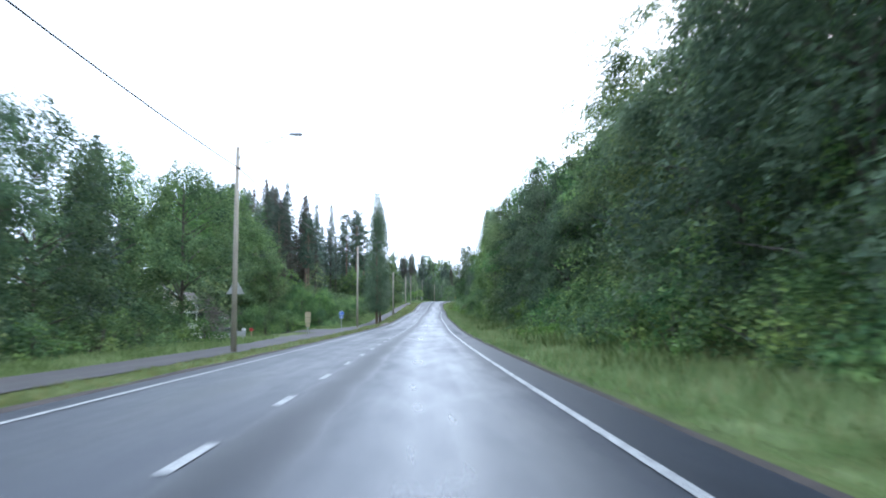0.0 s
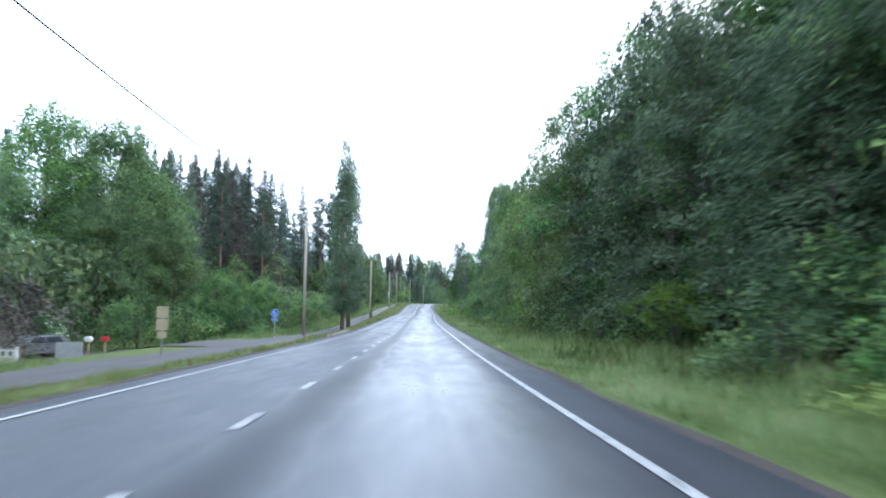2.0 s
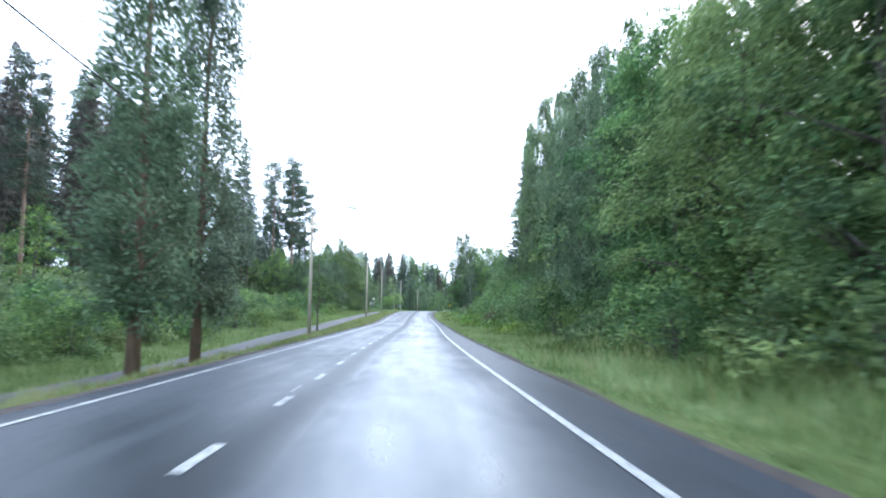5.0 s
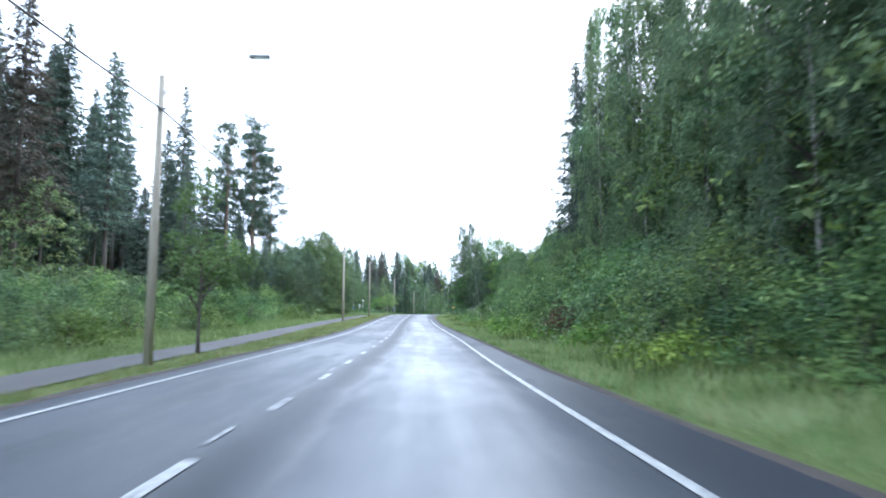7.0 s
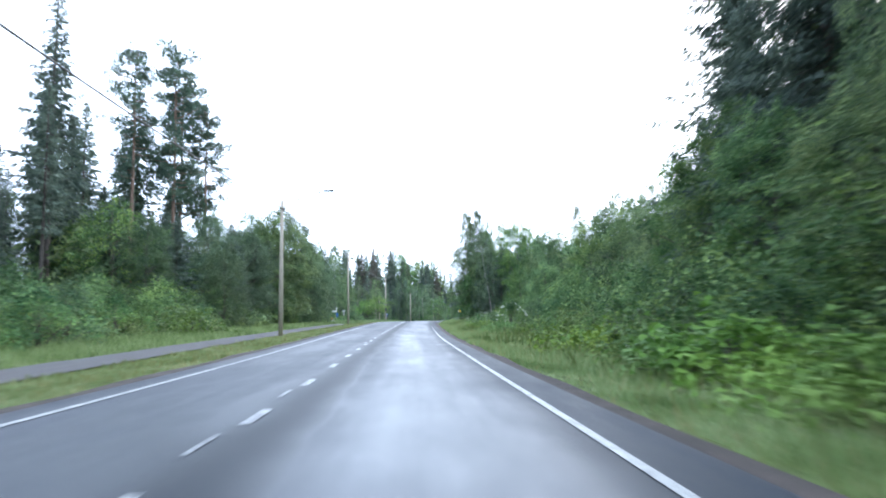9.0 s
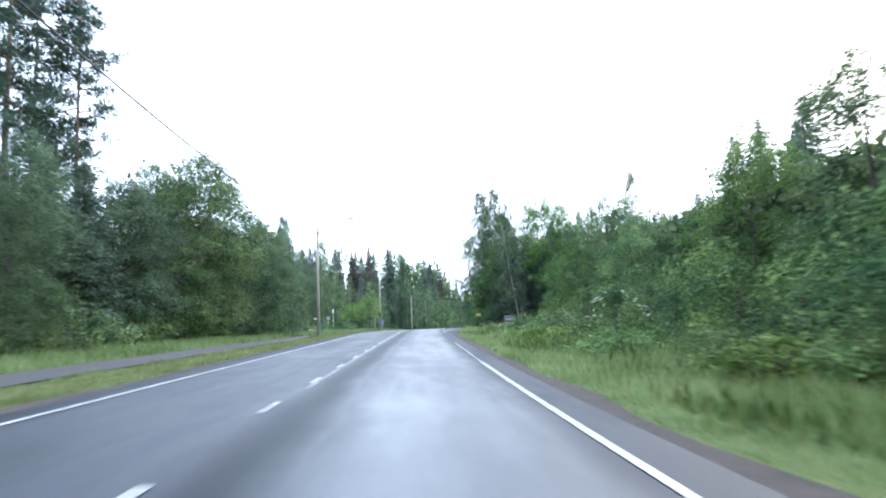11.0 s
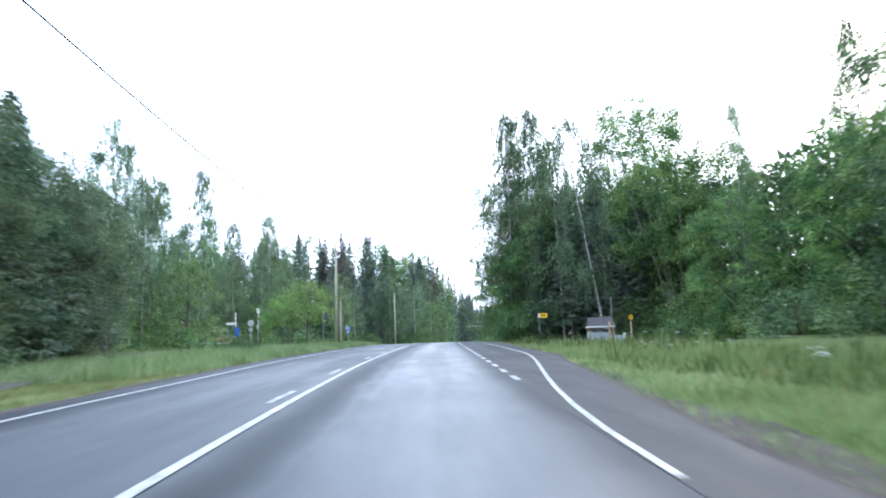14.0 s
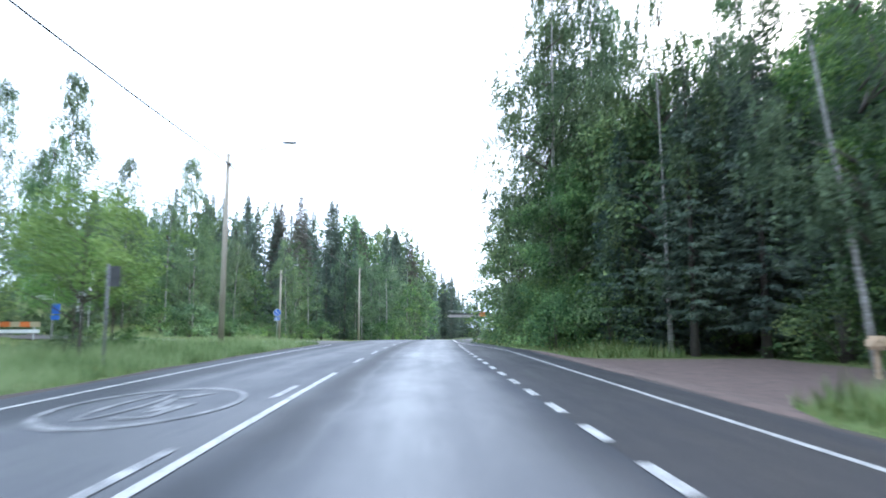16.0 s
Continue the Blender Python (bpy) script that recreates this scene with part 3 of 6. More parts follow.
for k in range(-16, 48):
    y = float(table(k, DASH_AT))
    o = float(table(y, DASH_OFF))
    marking("dash", o, o, 0.12, PAINT if random.random() > 0.25 else PAINT_WORN, y, y + 1.15)
for y in (59.2, 102.0, 128.9, 136.9, 161.6, 165.6, 185.0):
    marking("worn_dash", float(table(y, DASH_OFF)) - 0.1, float(table(y, DASH_OFF)) - 0.1, 0.06, PAINT_WORN, y, y + 0.9)
y = 196.0
while y < 240:
    marking("dash", -1.88, -1.88, 0.1, PAINT_WORN if random.random() > 0.2 else PAINT, y, y + 1.2)
    y += 4.0
marking("worn_line", -1.8, -1.8, 0.1, PAINT_FAINT, 199, 241, lift=0.006)
marking("tar_seam", -1.68, -1.69, 0.045, TAR, 198, 236, lift=0.007)
marking("tar_seam", -2.25, -2.17, 0.04, TAR, 228, 232, lift=0.007)
marking("centre_line", -1.85, -1.85, 0.11, PAINT, 241, 286)
for y in (248, 254, 262, 268.5, 275, 281):
    marking("dash", -2.12, -2.12, 0.11, PAINT_WORN, y, y + 1.9)
for y in np.arange(290, 420, 6.0):
    marking("dash", -1.85, -1.85, 0.12, PAINT_WORN, float(y), float(y) + 2.4)
for y in np.arange(251, 311, 2.0):
    marking("dash", 1.78, 1.78, 0.13, PAINT, float(y), float(y) + 1.0)


def painted_oval():
    """Elongated oval with broken strokes inside, painted on the oncoming lane."""
    verts, faces = [], []

    def put(o, yy):
        verts.append((float(line_x(yy)) + o, yy, float(asphalt_z(o, yy)) + 0.01))
        return len(verts) - 1

    oc, yc, n = -3.54, 280.3, 48

    def ring(o, y, ro, ry, wo, wy):
        for i in range(n):
            q = [put(o + r * math.cos(a), y + t * math.sin(a)) for a in (2 * math.pi * i / n, 2 * math.pi * (i + 1) / n) for r, t in ((ro, ry), (ro - wo, ry - wy))]
            faces.append((q[0], q[1], q[3], q[2]))

    ring(oc, yc, 1.1, 2.28, 0.1, 0.22)
    ring(oc - 0.27, yc - 0.05, 0.24, 1.5, 0.1, 0.16)
    for o0, y0, o1, y1, w in ((-3.52, 278.95, -3.2, 278.9, 0.14), (-3.16, 278.95, -3.06, 280.4, 0.14), (-3.4, 279.95, -3.1, 279.6, 0.14), (-3.38, 279.95, -3.5, 281.0, 0.14), (-3.48, 281.05, -3.18, 281.75, 0.14), (-3.3, 279.4, -3.2, 280.3, 0.12)):
        d = Vector((o1 - o0, y1 - y0)).normalized()
        t = Vector((-d.y, d.x)) * w / 2
        q = [put(o + k * t.x, y + k * t.y) for o, y in ((o0, y0), (o1, y1)) for k in (-1, 1)]
        faces.append((q[0], q[1], q[3], q[2]))
    mesh_object("painted_oval", verts, faces, PAINT_FAINT, road, "worn white oval marking with strokes inside")


painted_oval()


# ---- plants ----
def rng_for(seed):
    return np.random.default_rng(seed)


def unit(v):
    return v / np.maximum(np.linalg.norm(v, axis=-1, keepdims=True), 1e-6)


def leaf_tris(p, d, length, width, rng):
    """Loose leaf triangles at points p pointing along d."""
    n = len(p)
    side = unit(np.cross(d, rng.normal(size=(n, 3))))
    ln = (length * rng.uniform(0.6, 1.3, n))[:, None]
    wd = (width * rng.uniform(0.6, 1.3, n))[:, None]
    return np.stack([p - side * wd / 2, p + side * wd / 2, p + d * ln], 1)


def leaf_blades(p, nrm, length, width, rng):
    """Loose leaf triangles at points p whose blades face along nrm."""
    n = len(p)
    d = unit(np.cross(nrm, rng.normal(size=(n, 3))))
    side = np.cross(nrm, d)
    ln = (length * rng.uniform(0.6, 1.35, n))[:, None]
    wd = (width * rng.uniform(0.6, 1.35, n))[:, None]
    return np.stack([p - side * wd / 2 - d * ln * 0.35, p + side * wd / 2 - d * ln * 0.35, p + d * ln * 0.65], 1)


def bough_crown(rng, profile, z0, z1, boughs, each, span, flat=0.62, inner=0.4, lump=0.22):
    """Leafy boughs spread over a lumpy crown: their centres, the leaf points and the way the blades face."""
    top = profile(np.linspace(0, 1, 40)).max()
    ph = rng.uniform(0, 6.28, 3)
    pool = rng.uniform(0, 1, boughs * 14)
    h = pool[rng.uniform(0, 1, len(pool)) * top < profile(pool) + 0.28 * top][:boughs]
    h = np.concatenate([h, rng.uniform(0.1, 0.8, boughs - len(h))])
    lead = max(6, boughs // 8)
    h[:lead] = np.linspace(0.74, 0.985, lead)
    ang = 2.39996 * np.arange(boughs) + rng.normal(0, 0.35, boughs)
    rad = profile(h) * (1 + lump * np.sin(2 * ang + ph[0] + 5 * h) + lump * 0.8 * np.sin(3 * ang + ph[1] - 8 * h))
    rr = rad * (inner + (1 - inner) * rng.uniform(0, 1, boughs) ** 0.55)
    c = np.stack([rr * np.cos(ang), rr * np.sin(ang), z0 + (z1 - z0) * h], 1)
    sz = span * rng.uniform(0.6, 1.35, boughs) * (0.4 + 0.6 * np.clip(profile(h) / top * 1.5, 0, 1)) * np.interp(h, (0.7, 1.0), (1.0, 0.5))
    out = unit(np.stack([np.cos(ang), np.sin(ang), 1.5 * (h - 0.25)], 1))
    g = unit(rng.normal(size=(boughs, each, 3)))
    face = (g * (0.6 * out + np.array([0, 0, 0.7]))[:, None]).sum(-1)
    flip = (face < -0.1) & (rng.uniform(0, 1, face.shape) < 0.72)
    g = np.where(flip[..., None], -g, g)
    knots = rng.normal(0, 0.42, (boughs, 7, 3)) * np.where(h > 0.85, 0.8, 1.0)[:, None, None]
    pick = rng.integers(0, 7, (boughs, each))
    lumps = knots[np.arange(boughs)[:, None], pick]
    body = g * (rng.uniform(0.2, 1, (boughs, each, 1)) ** 0.5) * 0.72 + lumps
    slope = -0.25 * (body * (out * np.array([1, 1, 0]))[:, None]).sum(-1)
    body = body + rng.normal(0, 0.4, body.shape) * (rng.uniform(0, 1, (boughs, each, 1)) < 0.16)
    p = body * sz[:, None, None] * np.stack([np.ones(boughs), np.ones(boughs), np.interp(h, (0.6, 1.0), (flat, 1.7))], 1)[:, None]
    p[..., 2] += slope * sz[:, None]
    p = c[:, None] + p
    nrm = unit(g * 0.75 + np.array([0, 0, 0.45]) + rng.normal(size=g.shape) * 0.42)
    keep = rng.uniform(0, 1, (boughs, each)) < np.clip((sz / span) ** 1.7, 0.12, 1)[:, None]
    return c, p[keep], nrm[keep]


def limbs_to(rng, centres, trunk_h, count, r0):
    items = []
    order = rng.permutation(len(centres))[:count]
    for i in order:
        c = centres[i]
        z = max(min(c[2] - 0.45 * np.hypot(c[0], c[1]) - 0.4, trunk_h * 0.92), trunk_h * 0.12)
        a = np.array([0, 0, z])
        mid = (a + c) / 2 + np.array([0, 0, 0.15 * np.linalg.norm(c - a)]) * rng.uniform(0.3, 1) + rng.normal(0, 0.12, 3)
        r = r0 * (1 - 0.7 * z / trunk_h)
        items.append(([a, mid, c], [r * 0.5, r * 0.3, r * 0.08]))
    return items


def trunk_path(rng, h, r, wob=0.25, lean=0.0, steps=7):
    pts, rad = [], []
    w = np.cumsum(rng.normal(0, wob / steps ** 0.5, (steps + 1, 2)), 0) * 0.6
    w -= w[0]
    for i in range(steps + 1):
        t = i / steps
        pts.append((w[i, 0] * t + lean * h * t, w[i, 1] * t, h * t - (0.25 if i == 0 else 0)))
        rad.append(r * (1.35 if i == 0 else 1.0) * (1 - 0.88 * t))
    return pts, rad


def broad_tree(seed, h, r, base=0.12, leaf=0.2, boughs=105, each=235, mat=None, bark=None, span=1.0, girth=1.0, name="deciduous_tree", inner=0.4, lump=0.22):
    rng = rng_for(seed)
    ob = new(name)
    prof = lambda t: r * np.clip(np.sin(np.pi * np.clip(0.12 + 0.86 * t, 0, 1)) ** 0.65, 0.12, 1) * (1 - 0.25 * t)
    c, p, g = bough_crown(rng, prof, base * h, h * 0.96, boughs, each, span, inner=inner, lump=lump)
    tubes("trunk", [trunk_path(rng, h * 0.85, (0.011 * h + 0.04) * girth)] + limbs_to(rng, c, h * 0.85, 26, 0.012 * h), bark or BARK, ob, sides=7)
    tri_object("crown", leaf_blades(p, g, leaf, leaf * 0.62, rng), mat or LEAF, ob)
    return ob


def birch_tree(seed, h, r, boughs=60, each=40, strands=420, per=28, leaf=0.15, base=0.25, lean=0.02, spire=0.35):
    """A birch: a light spray of boughs with thin twigs of small leaves hanging from them."""
    rng = rng_for(seed)
    ob = new("birch_tree")
    prof = lambda t: r * np.clip(np.sin(np.pi * np.clip(0.1 + 0.86 * t, 0, 1)) ** 0.8, 0.1, 1) * (1 - spire * t)
    c, p, g = bough_crown(rng, prof, base * h, h * 0.97, boughs, each, 0.95, 0.8, 0.3, 0.2)
    k = rng.integers(0, len(c), strands)
    root = c[k] + unit(rng.normal(size=(strands, 3))) * rng.uniform(0.2, 1, (strands, 1)) * np.array([1.0, 1.0, 0.6])
    ln = rng.uniform(0.5, 2.3, strands) * (0.5 + 0.5 * np.clip(prof((c[k, 2] / h - base) / (1 - base)) / r * 1.4, 0, 1))
    t = rng.uniform(0, 1, (strands, per))
    swing = unit(root * np.array([1, 1, 0])) * 0.22
    q = root[:, None] + np.array([0, 0, -1.0]) * (t * ln[:, None])[..., None] + swing[:, None] * (np.sqrt(t) * ln[:, None])[..., None]
    q = (q + rng.normal(0, 0.055, q.shape)).reshape(-1, 3)
    q[:, 2] = np.maximum(q[:, 2], 0.6)
    gq = unit(rng.normal(size=q.shape) * 0.6 + np.repeat(unit(root * np.array([1, 1, 0.2])), per, 0) * 0.7 + np.array([0, 0, 0.25]))
    p, g = np.concatenate([p, q]), np.concatenate([g, gq])
    p[:, 0] += lean * p[:, 2]
    stem = [trunk_path(rng, h * 0.93, 0.006 * h, 0.3, lean)]
    wood = tubes("trunk", stem + limbs_to(rng, c, h * 0.9, 26, 0.008 * h), BARK_BIRCH, ob, sides=7)
    wood.data.materials.append(BARK)
    for f in list(wood.data.polygons)[len(tube_data(*stem[0], 7)[1]):]:
        f.material_index = 1
    tri_object("crown", leaf_blades(p, g, leaf, leaf * 0.66, rng), LEAF_BIRCH, ob)
    return ob


def spruce_tree(seed, h, r, mat=None, bare=0.08, whorl=0.36, sprig=38, width=0.145, length=0.44, core=0.22, thin=0.0):
    """A spruce: whorls of sagging branches hung with narrow sprigs, some branches missing or longer."""
    rng = rng_for(seed)
    ob = new("spruce_tree")
    P, D, S = [], [], []
    limbs = []
    z = bare * h + 0.4
    while z < h * 0.985:
        t = (z - bare * h) / (h * (1 - bare))
        reach = r * 1.12 * (1 - t) ** 0.84 * min(1, 0.6 + 2.2 * t) + 0.1
        k = int(rng.integers(6, 10))
        a0 = rng.uniform(0, 6.28)
        lush = rng.uniform(0.78, 1.12)
        for j in range(k):
            if rng.uniform() < thin:
                continue
            a = a0 + 2 * np.pi * j / k + rng.normal(0, 0.25)
            ln = reach * rng.uniform(0.62, 1.2) * lush
            if rng.uniform() < 0.06:
                ln *= 1.3
            out = np.array([np.cos(a), np.sin(a), 0])
            side = np.array([-out[1], out[0], 0])
            m = max(5, int(sprig * (0.25 + 0.75 * ln / r)))
            s = rng.uniform(0.06, 1, m) ** 0.6 * ln
            sagz = -0.5 * s + 0.3 * s * s / max(ln, 0.3)
            fan = (rng.uniform(-1, 1, m) * 0.28 * np.minimum(s, ln - 0.55 * s))[:, None] * side
            hang = np.abs(rng.normal(0, 0.13, m)) * min(1, reach)
            pts = out * s[:, None] + fan + np.array([0, 0, 1]) * (z + rng.normal(0, 0.1) + sagz - hang)[:, None] + rng.normal(0, 0.04, (m, 3))
            P.append(pts)
            dd = out * 0.55 + side * (np.sign(rng.normal(size=m)) * rng.uniform(0.1, 0.8, m))[:, None] + np.array([0, 0, -1]) * rng.uniform(0.05, 1.0, m)[:, None]
            D.append(unit(dd))
            S.append(np.full(m, 0.5 + 0.6 * min(1, reach / (0.55 * r))))
            if j % 3 == 0 and reach > 0.5:
                limbs.append(([(0, 0, z), tuple(out * ln * 0.6 + np.array([0, 0, z - 0.22 * ln]))], [0.028, 0.008]))
        z += whorl * rng.uniform(0.6, 1.4) * (0.7 + 0.5 * (1 - t))
    n = int(core * sum(len(v) for v in P))
    zz = h * (bare + (0.97 - bare) * rng.uniform(0, 1, n) ** 1.3)
    aa, rc = rng.uniform(0, 6.28, n), r * 0.36 * (1 - zz / h) * rng.uniform(0.1, 1, n)
    P.append(np.stack([rc * np.cos(aa), rc * np.sin(aa), zz], 1))
    D.append(unit(np.stack([np.cos(aa), np.sin(aa), rng.uniform(-1.2, 0, n)], 1)))
    S.append(0.45 + 0.7 * (1 - zz / h))
    P, D, S = np.concatenate(P), np.concatenate(D), np.concatenate(S)
    tubes("trunk", [trunk_path(rng, h * 0.985, 0.009 * h + 0.03, 0.05)] + limbs, BARK, ob, sides=5)
    t = leaf_tris(P, D, length, width, rng)
    tri_object("crown", P[:, None] + (t - P[:, None]) * S[:, None, None], mat or NEEDLE, ob)
    return ob


def pine_tree(seed, h, r, low=0.5):
    """A pine: bare orange stem, level arms with flat tufts of needles."""
    rng = rng_for(seed)
    ob = new("pine_tree")
    arms, P, N = [], [], []
    z = low * h
    while z < h * 0.98:
        t = (z / h - low) / (1 - low)
        reach = r * (0.55 + 1.1 * t - 1.25 * t * t) * rng.uniform(0.5, 1.25)
        a = rng.uniform(0, 6.28)
        out = np.array([math.cos(a), math.sin(a), 0])
        tip = np.array([0, 0, z]) + out * reach + np.array([0, 0, 1]) * reach * rng.uniform(-0.1, 0.35)
        arms.append(([(0, 0, z), tuple((np.array([0, 0, z]) + tip) / 2 + np.array([0, 0, -0.06 * reach])), tuple(tip)], [0.05, 0.035, 0.012]))
        for f in (0.55, 0.8, 1.0):
            c = np.array([0, 0, z]) * (1 - f) + tip * f + rng.normal(0, 0.14, 3)
            m = int(rng.integers(45, 85))
            g = unit(rng.normal(size=(m, 3)))
            P.append(c + g * rng.uniform(0.3, 1, (m, 1)) ** 0.5 * rng.uniform(0.35, 0.62) * np.array([1, 1, 0.5]))
            N.append(unit(g + np.array([0, 0, 0.5])))
        z += rng.uniform(0.1, 0.32)
    P, N = np.concatenate(P), np.concatenate(N)
    tubes("trunk", [trunk_path(rng, h * 0.97, 0.009 * h + 0.03, 0.3)] + arms, BARK_PINE, ob, sides=6)
    tri_object("crown", leaf_tris(P, N, 0.3, 0.075, rng), NEEDLE_PINE, ob)
    return ob


def poplar_tree(seed, h, r):
    rng = rng_for(seed)
    ob = new("columnar_aspen")
    prof = lambda t: r * np.clip(np.sin(np.pi * np.clip(0.14 + 0.8 * t, 0, 1)) ** 0.7, 0.1, 1) * (1.2 - 0.45 * t) * (1 + 0.5 * np.exp(-((t - 0.16) / 0.13) ** 2))
    c, p, g = bough_crown(rng, prof, 0.1 * h, h * 0.985, 250, 130, 0.68, 1.5, 0.25, 0.09)
    tubes("trunk", [trunk_path(rng, h * 0.9, 0.2, 0.2)] + limbs_to(rng, c, h * 0.9, 20, 0.14), BARK_PINE, ob, sides=8)
    tri_object("crown", leaf_blades(p, g, 0.18, 0.13, rng), LEAF_ASPEN, ob)
    return ob


def bush(seed, h, r, mat=None, leaf=0.15, boughs=22, each=150):
    rng = rng_for(seed)
    ob = new("bush")
    prof = lambda t: r * np.clip(1 - t ** 2.2, 0.1, 1)
    c, p, g = bough_crown(rng, prof, 0.08 * h, h * 0.92, boughs, each, 0.4 * (r * h) ** 0.42, 0.8, 0.3, 0.28)
    p[:, 2] = np.maximum(p[:, 2], 0.03)
    stems = [([(0, 0, -0.1), tuple(q * np.array([0.4, 0.4, 0.6])), tuple(q)], [0.03, 0.02, 0.006]) for q in c[:10]]
    tubes("branchwork", stems, BARK, ob, sides=4)
    tri_object("foliage", leaf_blades(p, g, leaf, leaf * 0.7, rng), mat or LEAF, ob)
    return ob


def multi_stem_tree(seed, h, r):
    """Several pale stems leaning apart under one open crown."""
    rng = rng_for(seed)
    ob = new("deciduous_tree")
    prof = lambda t: r * np.clip(np.sin(np.pi * np.clip(0.1 + 0.82 * t, 0, 1)) ** 0.6, 0.12, 1)
    c, p, g = bough_crown(rng, prof, 0.3 * h, h * 0.97, 150, 260, 1.0, lump=0.3)
    p[:, 0] -= 1.9
    stems = []
    for k in range(4):
        a = math.pi + (-0.9, -0.2, 0.5, 1.6)[k] + rng.uniform(-0.2, 0.2)
        lean = (0.2, 0.26, 0.14, 0.1)[k]
        pts = [(lean * h * t ** 1.15 * math.cos(a) + 0.12 * math.cos(a), lean * h * t ** 1.15 * math.sin(a) + 0.12 * math.sin(a), h * 0.85 * t - 0.1) for t in (0, 0.15, 0.35, 0.6, 0.85, 1.0)]
        stems.append((pts, [0.12, 0.095, 0.075, 0.05, 0.025, 0.01]))
    tubes("trunk", stems, BARK_PALE, ob, "pale grey leaning stems", 7)
    tri_object("crown", leaf_blades(p, g, 0.19, 0.12, rng), LEAF, ob)
    return ob


def far_tree(seed, h, r, kind):
    """A lighter build of a tree for the far woods."""
    rng = rng_for(seed)
    if kind == "spruce":
        return spruce_tree(seed, h, r, None, 0.03, 0.55, 15, 0.2, 0.62)
    ob = new("woodland_tree")
    prof = lambda t: r * np.clip(np.sin(np.pi * np.clip(0.12 + 0.84 * t, 0, 1)) ** 0.7, 0.12, 1) * (1 - 0.3 * t)
    c, p, g = bough_crown(rng, prof, 0.02 * h, h * 0.97, 70, 46, 1.15)
    tubes("trunk", [trunk_path(rng, h * 0.85, 0.16)], BARK_BIRCH if seed % 2 else BARK, ob, sides=6)
    tri_object("crown", leaf_blades(p, g, 0.4, 0.27, rng), LEAF_BIRCH if seed % 2 else LEAF, ob)
    return ob


TAGS = {
    "broad": ("leafy dark-green deciduous tree at the roadside wood", "tree", "roadside deciduous trees"),
    "maple": ("broad fresh-green maple with layered leafy boughs", "tree", "maples"),
    "willow": ("greyish-green willow at the edge of the wood, leaf colour paled like haze", "tree", "willows"),
    "alder": ("dark bluish-green alder in a dense roadside row", "tree", "alders"),
    "bright": ("fresh bright-green maple tree with open crown", "tree", "bright maples"),
    "birch": ("tall birch with white trunk and drooping twigs", "tree", "birches"),
    "spruce": ("tall dark spruce with drooping branches", "tree", "spruces"),
    "brown": ("tall spruce with brownish thinning needles", "tree", "spruces"),
    "pine": ("tall pine with bare orange trunk and high crown", "tree", "pines"),
    "bush": ("dense green bush at the wood's edge", "bush", "roadside bushes"),
    "herb": ("low yellow-green leafy herbs in the verge", "herb", "verge herbs"),
    "fspruce": ("distant dark spruce in the far wood", "tree", "far spruces"),
    "fbroad": ("distant leafy tree in the far wood", "tree", "far leafy trees"),
    "backing": ("leafy tree standing deeper in the roadside wood", "tree", "inner leafy trees"),
    "copper": ("dark brownish-leaved garden hedge bush", "hedge", "garden hedge"),
    "rust": ("reddish-brown withered shrub at the wood's edge", "shrub", ""),
    "shrub": ("low yellow-green shrub on the grassy bank", "shrub", "bank shrubs"),
    "sapling": ("small bright roadside sapling with thin trunk", "tree", "roadside saplings"),
}
